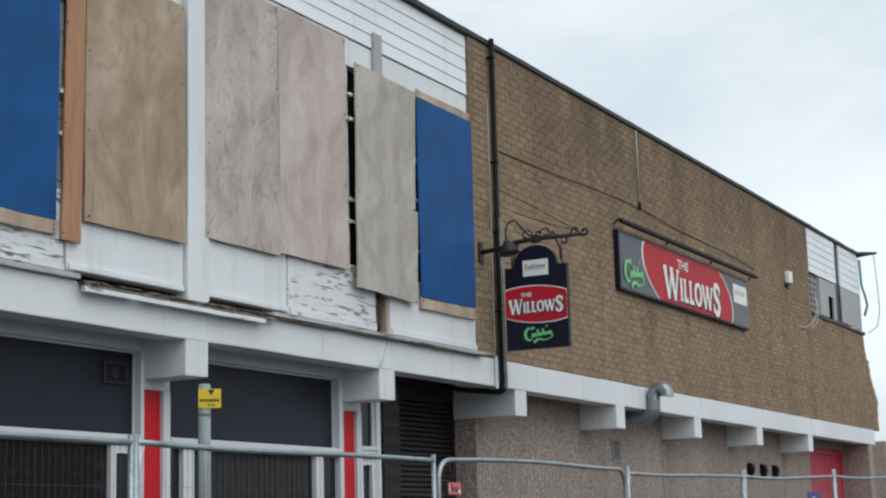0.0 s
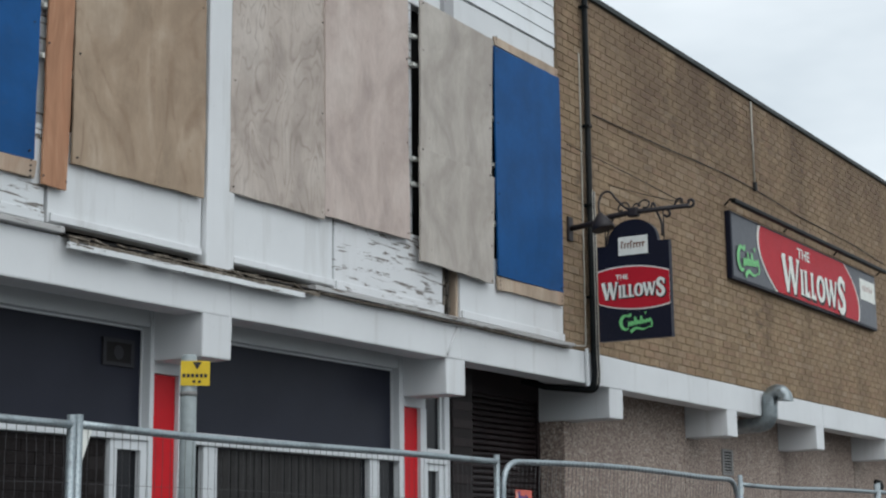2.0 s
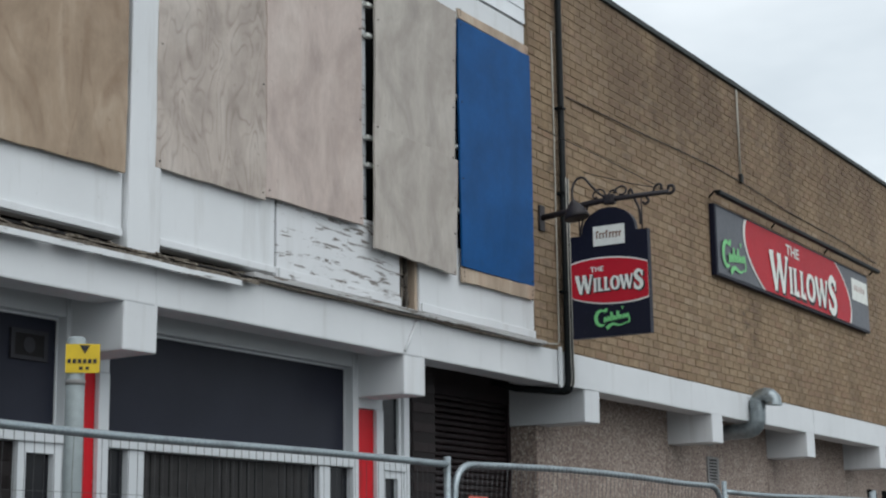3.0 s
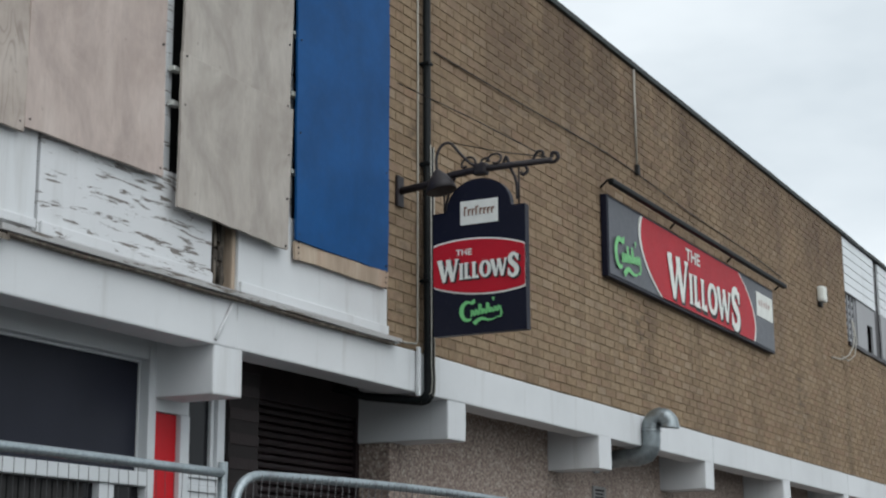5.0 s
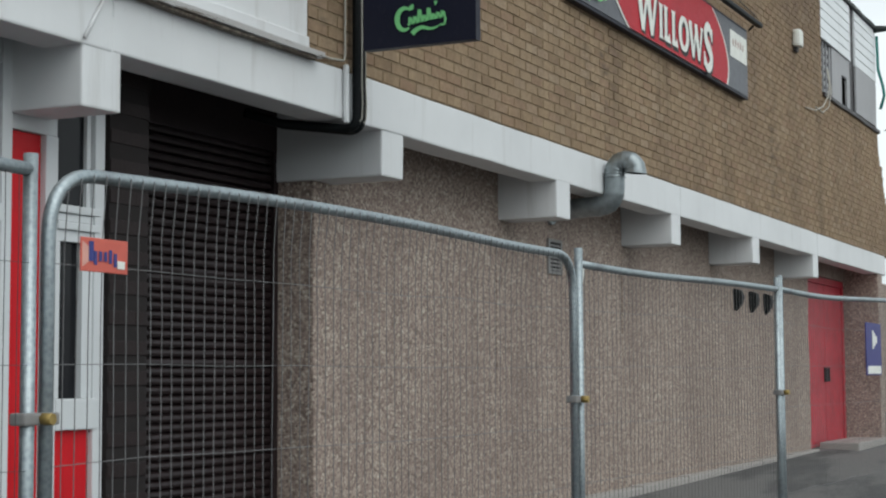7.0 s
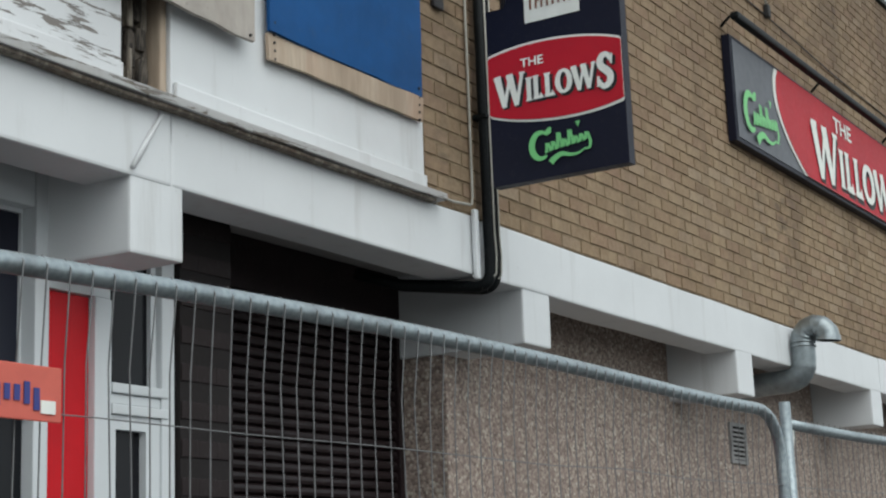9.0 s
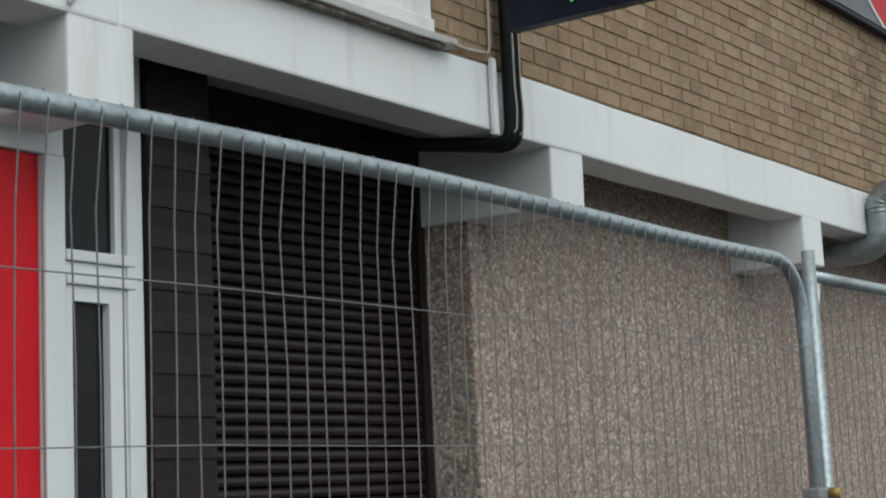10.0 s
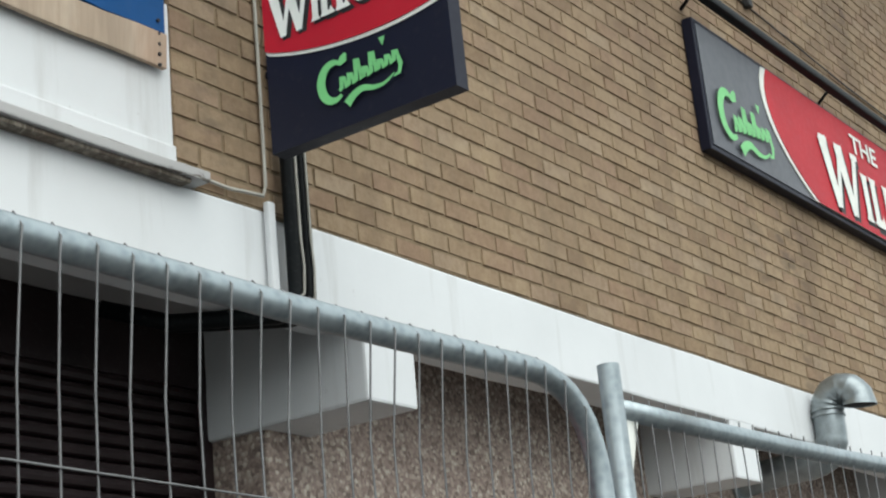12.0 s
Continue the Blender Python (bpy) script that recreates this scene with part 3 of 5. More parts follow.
def shop_bay(right, index, brick_below=False):
    """One bay between two brackets; right is the face of the bracket on its right."""
    y = WALL_L
    root = thing(f"window_{index}", "white-framed shop window bay with red strip panel", "window", (right - 1.4, y, 0.25), "shop window bays", "structure")
    left = right - PITCH - (0.035 if index == 1 else 0.0)
    wide_l, wide_r = left + 0.055, right - (0.345 if index == 1 else 0.315)
    # red strip under the bracket, in white posts
    part("post", soft_box(wide_r + 0.003, y - 0.02, 0.2, right - 0.272, y + 0.1, 2.985, 0.006), WHITE_FRAME, root)
    part("red_panel", soft_box(right - 0.268, y + 0.01, 0.2, right - 0.040, y + 0.06, 2.475, 0.004), RED, root, "bright red painted strip panel")
    part("panel_head", soft_box(right - 0.268, y - 0.01, 2.478, right + 0.055, y + 0.08, 2.985, 0.005), WHITE_FRAME, root)
    part("post", soft_box(right - 0.037, y - 0.02, 0.2, right + 0.052, y + 0.1, 2.476, 0.006), WHITE_FRAME, root)
    # the wide window on its left
    part("head", soft_box(wide_l, y - 0.015, 2.762, wide_r, y + 0.1, 2.985, 0.006), WHITE_FRAME, root)
    part("transom", soft_box(wide_l, y - 0.03, 2.045, wide_r, y + 0.1, 2.125, 0.008), WHITE_FRAME, root)
    part("pane", boxes((wide_l, y + 0.058, 2.125, wide_r, y + 0.068, 2.762)), FROST, root, "dusty dark grey upper pane")
    part("glazing_bead", boxes((wide_l, y + 0.045, 2.125, wide_l + 0.010, y + 0.057, 2.762), (wide_r - 0.010, y + 0.045, 2.125, wide_r, y + 0.057, 2.762), (wide_l + 0.010, y + 0.045, 2.747, wide_r - 0.010, y + 0.057, 2.762)), WHITE_FRAME, root)
    if brick_below:
        part("brown_infill", boxes((wide_l, y + 0.03, 0.2, wide_r - 0.33, y + 0.2, 2.044)), GROUT, root)
        tile, end = None, wide_r - 0.33
        for row in range(24):
            x = wide_l - (0.1125 if row % 2 else 0.0)
            while x < end:
                if tile is None:
                    tile = part("brown_brick", soft_box(wide_l + 0.003, y + 0.024, 0.212, wide_l + 0.222, y + 0.05, 0.283, 0.003), TILE_DARK, root)
                elif wide_l <= x + 0.001 and x + 0.225 < end:
                    ob = tile.copy()
                    scene.collection.objects.link(ob)
                    ob.location = tile.location + Vector((x - wide_l, 0, row * 0.075))
                x += 0.225
        part("window_frame", boxes((wide_r - 0.33, y - 0.01, 0.6, wide_r - 0.27, y + 0.08, 2.044), (wide_r - 0.06, y - 0.01, 0.6, wide_r, y + 0.08, 2.044), (wide_r - 0.27, y - 0.01, 1.985, wide_r - 0.06, y + 0.08, 2.044)), WHITE_FRAME, root)
        part("pane", boxes((wide_r - 0.27, y + 0.03, 0.6, wide_r - 0.06, y + 0.04, 1.985)), GLASS, root)
        return
    cuts = [wide_l, wide_l + 0.175, wide_l + 0.315, wide_r - 0.39, wide_r - 0.263, wide_r]
    for a, b in ((cuts[1], cuts[2]), (cuts[3], cuts[4])):
        part("post", soft_box(a, y - 0.01, 0.6, b, y + 0.09, 2.044, 0.005), WHITE_FRAME, root)
    for a, b in ((cuts[0], cuts[1]), (cuts[2], cuts[3]), (cuts[4], cuts[5])):
        part("pane", boxes((a, y + 0.035, 0.6, b, y + 0.043, 2.044)), GLASS, root)
    blind = bmesh.new()
    x = cuts[2] + 0.02
    while x < cuts[3] - 0.08:
        box(blind, x, y + 0.028 + random.uniform(0, 0.003), 0.62, x + 0.075, y + 0.033, 2.04)
        x += 0.085
    part("blind", blind, BLIND, root, "grey vertical slat blind")
    part("stall_riser", soft_box(wide_l, y, 0.2, wide_r, y + 0.09, 0.598, 0.005), RED, root)


shop_bay(-2.86, 1)
shop_bay(-5.755, 2, True)


def narrow_light():
    """The narrow lights between the last bay and the tiled pier."""
    y = WALL_L
    root = thing("window_3", "narrow white-framed sidelight beside the red panel", "window", (-2.6, y, 0.25), kind="structure")
    x0, x1 = -2.804, -2.446
    part("post", soft_box(x1 - 0.075, y - 0.015, 0.2, x1, y + 0.09, 2.985, 0.006), WHITE_FRAME, root)
    part("bead", soft_box(x1 - 0.108, y + 0.012, 2.165, x1 - 0.077, y + 0.07, 2.74, 0.004), WHITE_FRAME, root)
    part("pane", boxes((x0, y + 0.035, 2.165, x1 - 0.108, y + 0.043, 2.74)), GLASS, root)
    part("head", boxes((x0, y - 0.005, 2.742, x1 - 0.078, y + 0.08, 2.985)), WHITE_FRAME, root)
    part("rail", soft_box(x0, y - 0.022, 2.125, x1 - 0.04, y + 0.08, 2.163, 0.006), WHITE_FRAME, root)
    part("rail", soft_box(x0, y - 0.006, 2.085, x1 - 0.077, y + 0.08, 2.123, 0.004), WHITE_FRAME, root)
    part("rail", soft_box(x0, y - 0.022, 2.045, x1 - 0.04, y + 0.08, 2.083, 0.006), WHITE_FRAME, root)
    part("lower_frame", boxes((x0, y - 0.004, 1.245, x0 + 0.035, y + 0.07, 2.043), (x1 - 0.155, y - 0.004, 1.245, x1 - 0.077, y + 0.07, 2.043), (x0 + 0.035, y - 0.004, 1.99, x1 - 0.155, y + 0.07, 2.043)), WHITE_FRAME, root)
    part("pane", boxes((x0 + 0.035, y + 0.03, 1.245, x1 - 0.155, y + 0.038, 1.99)), GLASS, root)
    part("rail", soft_box(x0, y - 0.02, 1.095, x1 - 0.04, y + 0.08, 1.243, 0.008), WHITE_FRAME, root)
    part("red_panel", soft_box(x0, y + 0.01, 0.2, x1 - 0.078, y + 0.05, 1.093, 0.004), RED, root)


narrow_light()


def finish_left():
    y = WALL_L
    root = thing("wall_far_left", "dark brown tiled wall under the end window", "wall", (-10, y, 0.25), kind="structure")
    part("core", boxes((-13, y + 0.02, 0.2, -8.6, y + 0.3, 2.05)), GROUT, root)
    part("upper", boxes((-13, y + 0.05, 2.05, -8.6, y + 0.3, 2.985)), FROST, root)


finish_left()


def wall_behind():
    """Plain walls that close the building."""
    solo("wall_back", boxes((LEFT, 8.0, 0.1, 15.6, 8.25, 6.4)), MORTAR, "plain rear wall", "wall", kind="structure")
    solo("wall_left", boxes((LEFT - 0.25, 0.2, 0.1, LEFT, 8.25, 6.4)), MORTAR, "plain side wall", "wall", kind="structure")
    # near-black, so that the room behind the windows looks unlit
    solo("wall_interior", boxes((LEFT, 1.31, 0.1, 15.4, 1.45, 3.08)), DARK, "near-black inner wall, for the shade behind the windows", "wall", kind="structure")
    solo("roof", boxes((LEFT, 0.30, 6.36, 15.3, 8.25, 6.44)), LEAD, "flat dark roof behind the parapet", "roof", kind="structure")


wall_behind()


# ---------- first floor, boarded side ----------
def boarded_wall():
    root = thing("wall_boarded", "white-painted timber window wall, flaking paint", "wall", (-5, 0.1, 3.13), kind="structure")
    # near-black sheet painted as the shade behind the boards
    part("opening_shade", boxes((LEFT, 0.17, 3.135, EDGE - 0.002, 0.24, ROOF - 0.02)), DARK, root)
    # low white panels under the windows, each with its own raised bottom rail
    spans = [(-9.2, -7.42, WHITE_OLD), (-7.39, -6.075, WHITE), (-5.785, -4.66, WHITE), (-4.64, -3.195, WHITE_PEEL), (-2.93, EDGE - 0.003, WHITE)]
    for i, (a, b, mat) in enumerate(spans):
        lift = 0.016 if i in (1, 2) else 0.0
        panel = part("apron_panel", worn_box(a, 0.002, 3.155 + lift, b, 0.10, 3.72, 0.006, 0.3, 0.003, i * 2.0), mat, root)
        part("bottom_rail", worn_box(a + 0.01, -0.020, 3.16 + lift, b - 0.01, 0.0015, 3.225, 0.008, 0.4, 0.002, i), mat, panel)
    part("rotten_post", worn_box(-3.19, 0.06, 3.15, -3.125, 0.13, 3.75, 0.012, 0.06, 0.014, 4.0), ROTTEN, root, "rotten bare timber post")
    part("rotten_post", worn_box(-2.972, 0.015, 3.15, -2.936, 0.11, 3.75, 0.01, 0.08, 0.006, 7.0), BARE, root)
    part("rotten_infill", worn_box(-3.12, 0.085, 3.15, -2.98, 0.165, 3.75, 0.012, 0.04, 0.034, 9.0), ROTTEN_DARK, root, "crumbling grey-brown timber in the gap")
    for i in range(11):
        x, z, tall = random.uniform(-3.12, -3.02), random.uniform(3.16, 3.58), random.uniform(0.04, 0.16)
        part("rotten_flake", worn_box(x, 0.05, z, x + random.uniform(0.02, 0.045), 0.085, z + tall, 0.005, 0.02, 0.012, i * 3.0), ROTTEN if i % 3 == 0 else ROTTEN_DARK, root)
    part("pier", worn_box(-6.06, -0.035, 3.10, -5.79, 0.12, 6.2, 0.01, 0.5, 0.004, 1.0), WHITE, root, "broad white pier")
    # posts and head frame behind the boards
    for a, b in ((-7.47, -7.40), (-4.78, -4.70), (-3.64, -3.56), (-2.36, -2.31), (-1.215, EDGE - 0.003), (-8.9, -8.8)):
        part("mullion", worn_box(a, 0.04, 3.72, b, 0.12, 5.84, 0.006, 0.5, 0.003, a), WHITE_OLD, root)
    part("head_panel", worn_box(-5.785, 0.03, 5.57, -3.1, 0.12, 5.83, 0.008, 0.4, 0.003), WHITE, root)
    part("head_panel", worn_box(-3.09, 0.03, 5.57, EDGE - 0.003, 0.12, 5.83, 0.008, 0.4, 0.003), WHITE, root)
    part("head_panel", worn_box(-9.2, 0.03, 5.40, -6.065, 0.12, 5.83, 0.008, 0.4, 0.003), WHITE, root)
    part("downstand", worn_box(-3.14, -0.01, 5.55, -2.99, 0.06, 6.0, 0.008, 0.4, 0.003), GREY_BOARD, root)
    # glazing strips with small clips in the dark gaps
    for x, zs in ((-3.575, (5.28, 5.05, 4.30, 4.1)), (-7.445, (5.1, 4.4, 4.1)), (-7.235, (5.2, 4.9, 4.3, 4.05)), (-2.345, (4.9, 4.5, 4.0))):
        for z in zs:
            part("clip", soft_box(x - 0.035, -0.01, z, x + 0.035, 0.03, z + 0.030, 0.006), CREAM, root)


boarded_wall()


def shiplap():
    root = thing("shiplap_cladding", "white plastic shiplap cladding under the roof edge", "cladding", (-5, 0.0, 5.84), kind="structure")
    for a, b in ((LEFT, -3.06), (-3.055, EDGE - 0.003)):
        for i in range(5):
            z = 5.845 + i * 0.13
            bm = plate([(0.03, z), (0.000, z), (0.000, z + 0.010), (0.007, z + 0.126), (0.03, z + 0.1295)], Matrix(((0, 0, 1, b), (1, 0, 0, 0.02), (0, 1, 0, 0), (0, 0, 0, 1))), b - a)
            part("plank", bm, CLAD, root)


shiplap()


def board(name, x0, z0, x1, z1, mat, label, tilt=0.0, y=-0.045, thick=0.018, lean=0.0, pivot=None):
    """A sheet fixed over a window, slightly warped, with chipped edges and screws."""
    bm = worn_box(x0, y - thick / 2, z0, x1, y + thick / 2, z1, 0.003, 0.14, 0.004, x0 * 3)
    cx, cz = (x0 + x1) / 2, (z0 + z1) / 2
    for v in bm.verts:
        u, w = (v.co.x - cx) / (x1 - x0), (v.co.z - cz) / (z1 - z0)
        v.co.y += 0.012 * math.sin(3 * w + x0) * u
        if abs(abs(u) - 0.5) < 0.02 or abs(abs(w) - 0.5) < 0.01:
            v.co.x += noise.noise(v.co * 9.0) * 0.006
            v.co.z += noise.noise(v.co * 8.0 + Vector((7, 1, 2))) * 0.008
    px, pz = pivot or (cx, cz)
    turn = Matrix.Translation((px, y, pz)) @ Matrix.Rotation(radians(tilt), 4, "Y") @ Matrix.Rotation(radians(lean), 4, "X") @ Matrix.Translation((-px, -y, -pz))
    bm.transform(turn)
    root = thing(name, label, "board", (cx, y, z0), "boards over the windows")
    part("sheet", bm, mat, root)
    for u in (0.03, 0.97):
        for w in (0.02, 0.35, 0.66, 0.98):
            p = turn @ Vector((x0 + (x1 - x0) * u, y - thick / 2, z0 + (z1 - z0) * w))
            part("screw", bar([p + Vector((0, 0.004, 0)), p + Vector((0, -0.004, 0))], 0.006, 8), IRON, root)
    return root


board("blue_board", -8.98, 3.49, -7.537, 5.731, BLUE, "dark blue painted board over a window", y=-0.032)
board("board_edge_strip", -8.975, 3.393, -7.52, 3.487, BARE, "bare chipped board strip below a blue board", y=-0.026)
board("plank_board", -7.46, 3.367, -7.275, 5.702, PLANK, "orange-brown upright plank over a window gap", 0.8, y=-0.03)
board("tan_board", -7.253, 3.535, -6.108, 5.402, BOARD_TAN, "tan weathered plywood sheet over a window", -0.3, y=-0.032)
board("swirl_board", -5.844, 3.625, -4.814, 5.77, BOARD_SWIRL, "grey-brown plywood sheet with swirling figure", 0.0, y=-0.032)
board("pink_board", -4.817, 3.653, -3.72, 5.778, BOARD_PINK, "pinkish plywood sheet over a window", -0.2, y=-0.036)
board("loose_board", -3.605, 3.496, -2.484, 4.385, BOARD_GREY, "weathered grey plywood sheet, hung slightly loose", 1.5, y=-0.064, pivot=(-3.045, 4.54))
board("loose_board", -3.592, 4.375, -2.484, 5.579, BOARD_GREY, "weathered grey plywood sheet above another, slightly warped", 1.5, y=-0.048, pivot=(-3.045, 4.54))
board("blue_board", -2.384, 3.577, -1.228, 5.536, BLUE, "bright blue painted board beside the brickwork", 0.0, y=-0.032)
board("board_edge_strip", -2.378, 3.464, -1.222, 3.574, BARE, "bare chipped board strip below a blue board", -0.3, y=-0.026)
board("board_edge_strip", -2.378, 5.542, -1.237, 5.62, BARE, "bare chipped board strip above a blue board", 0.4, y=-0.026)


def sill():
    root = thing("window_sill", "grey lead-dressed sill along the beam, partly rotten", "sill", (-4, 0, 3.13), kind="structure")
    part("sill_length", worn_box(-4.95, -0.068, 3.112, -1.09, 0.10, 3.146, 0.005, 0.25, 0.003, 2.0), SILL_GREY, root)
    part("sill_length", worn_box(-9.2, -0.05, 3.116, -7.30, 0.10, 3.152, 0.006, 0.2, 0.005, 5.0), SILL_GREY, root)
    part("rotten_fascia", worn_box(-7.30, -0.088, 3.030, -5.10, -0.066, 3.066, 0.004, 0.12, 0.005, 3.0), WHITE_OLD, root, "peeling white fascia strip")
    bm = bmesh.new()
    steps, rows = 70, 5
    grid = []
    for i in range(steps + 1):
        x = -7.28 + 2.38 * i / steps
        line = []
        for k in range(rows):
            f = k / (rows - 1)
            n = noise.noise(Vector((x * 9, f * 5, 3.0)))
            line.append(bm.verts.new((x, 0.11 - 0.185 * f + 0.012 * n * f, 3.146 - 0.062 * f + 0.018 * n + 0.008 * noise.noise(Vector((x * 31, f * 9, 1))))))
        line.append(bm.verts.new((x, line[-1].co.y + 0.004, 3.066)))
        grid.append(line)
    for p, q in zip(grid, grid[1:]):
        for k in range(rows):
            if noise.noise(Vector((p[k].co.x * 5, k * 0.9, 8.0))) < 0.46:
                bm.faces.new((p[k], q[k], q[k + 1], p[k + 1]))
    part("rotten_sill", bm, ROTTEN, root, "crumbling rotten timber sill")
    # shade in the hollow of the broken sill, put in as a near-black strip
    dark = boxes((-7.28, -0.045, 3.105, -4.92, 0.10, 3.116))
    part("sill_shade", dark, DARK, root, "near-black strip painted as the shade under the broken sill")
    for i in range(46):
        x, y = random.uniform(-7.25, -4.95), random.uniform(-0.07, 0.02)
        z = 3.098 + (y + 0.075) * 0.35
        length, turn = random.uniform(0.05, 0.22), random.uniform(-0.25, 0.25)
        bm = worn_box(-length / 2, -0.007, -0.004, length / 2, 0.007, 0.006, 0.002, 0.04, 0.004, x)
        bm.transform(Matrix.Translation((x, y, z)) @ Matrix.Rotation(turn, 4, "Z") @ Matrix.Rotation(turn * 0.5, 4, "Y"))
        part("splinter", bm, ROTTEN, root)
    part("dirt_drip", worn_box(-4.9, -0.052, 3.096, -1.16, -0.005, 3.1115, 0.004, 0.07, 0.006, 6.0), ROTTEN, root, "dirty ragged bed under the sill")


sill()


# ---------- first floor, brick side ----------
def end_profile(z):
    """How far the broken end of the wall reaches at a height."""
    if z > 4.96:
        return 15.62
    return 15.62 + 0.75 * max(0.0, min(1.0, (4.6 - z) / 0.9)) + 0.05 * math.sin(z * 9)


def window_hole(x, z):
    return x > 11.9 and z > 4.98


BRICKS_NEAR, BRICKS_FAR = [], []


def lay_bricks():
    courses = int((ROOF - BEAM_HI) / 0.075)
    for row in range(courses):
        z = BEAM_HI + 0.008 + row * 0.075
        x = EDGE + (-0.1125 if row % 2 else 0.0)
        while x < 16.6:
            a, b = max(x, EDGE), min(x + 0.215, end_profile(z) + random.uniform(-0.04, 0.04))
            if b - a > 0.05 and not (b > 11.88 and window_hole(b, z)):
                near = a < 1.45 and z < 5.3 and b - a > 0.2 and len(BRICKS_NEAR) < 296
                (BRICKS_NEAR if near else BRICKS_FAR).append((a, b, z, random.uniform(-0.0022, 0.0022)))
            elif b - a > 0.05 and a < 11.86 and window_hole(b, z):
                BRICKS_FAR.append((a, 11.88, z, 0.0))
            x += 0.225


lay_bricks()


def brick_wall():
    root = thing("wall_brick", "brown brick upper wall with dark weather streaks", "wall", (0, 0, BEAM_HI), kind="structure")
    outline = [(EDGE + 0.004, BEAM_HI + 0.002), (16.35, BEAM_HI + 0.002), (16.3, 3.7), (16.1, 3.95), (15.9, 4.2), (15.65, 4.6), (15.58, 4.96), (11.87, 4.96), (11.87, ROOF), (EDGE + 0.004, ROOF)]
    m = Matrix(((1, 0, 0, 0), (0, 0, -1, 0.0055), (0, 1, 0, 0), (0, 0, 0, 1)))
    part("mortar", plate(outline, m, 0.26), MORTAR, root)
    verts, faces = [], []
    for a, b, z, dy in BRICKS_FAR:
        n, t = len(verts), 0.067
        c = 0.0035
        verts += [(a, 0.012, z), (b, 0.012, z), (b, 0.012, z + t), (a, 0.012, z + t),
                  (a + c, dy, z + c), (b - c, dy, z + c), (b - c, dy, z + t - c), (a + c, dy, z + t - c)]
        faces += [(n + 4, n + 5, n + 6, n + 7), (n, n + 1, n + 5, n + 4), (n + 1, n + 2, n + 6, n + 5), (n + 2, n + 3, n + 7, n + 6), (n + 3, n, n + 4, n + 7)]
    me = bpy.data.meshes.new("brickwork")
    me.from_pydata([(x, y, z - BEAM_HI) for x, y, z in verts], [], faces)
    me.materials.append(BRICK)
    ob = new("brickwork", me)
    ob.parent = root
    tagged(ob, kind="stuff")
    return root


WALL_BRICK = brick_wall()


def coping():
    solo("roof_edge", worn_box(LEFT, -0.03, ROOF, 11.9, 0.30, ROOF + 0.055, 0.006, 0.6, 0.006), LEAD, "dark thin metal roof edging", "roof edge", kind="structure")
    solo("roof_edge", worn_box(11.905, -0.03, ROOF - 0.01, 15.6, 0.30, ROOF + 0.045, 0.006, 0.5, 0.012, 3.0), LEAD, "dark thin metal roof edging, bent at its end", "roof edge", kind="structure")


coping()


def end_window():
    root = thing("window_5", "broken boarded window with white cladding above", "window", (13.5, 0, 4.96), kind="structure")
    # near-black sheet in place of the unlit room behind the broken window
    part("opening_shade", boxes((11.88, 0.2, 4.97, 15.5, 0.27, ROOF - 0.02)), DARK, root)
    for a, b in ((11.89, 13.75), (14.05, 15.58)):
        for i in range(6):
            z = 5.70 + i * 0.131
            part("cladding_plank", plate([(0.03, z), (0.000, z), (0.000, z + 0.010), (0.007, z + 0.126), (0.03, z + 0.1305)], Matrix(((0, 0, 1, b), (1, 0, 0, 0.0), (0, 1, 0, 0), (0, 0, 0, 1))), b - a), CLAD, root)
    part("post", soft_box(13.76, 0.03, 4.97, 14.04, 0.18, ROOF - 0.01, 0.01), SHUTTER, root, "dark exposed post")
    bm = bmesh.new()
    for i in range(6):
        box(bm, 11.92, 0.05, 5.03 + i * 0.11, 12.55, 0.08, 5.075 + i * 0.11)
    for i in range(4):
        box(bm, 11.93 + i * 0.19, 0.03, 4.98, 11.965 + i * 0.19, 0.05, 5.69)
    part("broken_louvre", bm, GREY_BOARD, root, "broken grey louvre blades")
    part("infill_sheet", boxes((12.60, 0.02, 5.02, 13.2, 0.05, 5.69), (13.2, 0.02, 5.42, 13.74, 0.05, 5.69), (13.55, 0.02, 5.02, 13.74, 0.05, 5.42)), GREY_BOARD, root, "grey sheet with a broken hole")
    part("infill_sheet", worn_box(14.07, 0.0, 5.02, 15.55, 0.03, 5.69, 0.004, 0.3, 0.01), GREY_BOARD, root)
    part("window_sill", worn_box(11.9, -0.03, 4.93, 15.66, 0.2, 4.985, 0.008, 0.15, 0.012), SHUTTER, root)


end_window()


# ---------- signs ----------
def slanted_oval(cu, cv, ru, rv, slant, half_u=None, half_v=None, n=96):
    """An oval slanted to one side and cut by a rectangle's sides."""
    out = []
    for i in range(n):
        a = 2 * math.pi * i / n
        v = rv * math.sin(a)
        if half_v:
            v = max(-half_v, min(half_v, v))
        u = ru * math.copysign(math.sqrt(max(0.0, 1 - (v / rv) ** 2)), math.cos(a)) + slant * v
        if half_u and abs(u) > half_u:
            u = math.copysign(half_u, u)
        if not out or abs(out[-1][0] - cu - u) + abs(out[-1][1] - cv - v) > 1e-4:
            out.append((cu + u, cv + v))
    return out


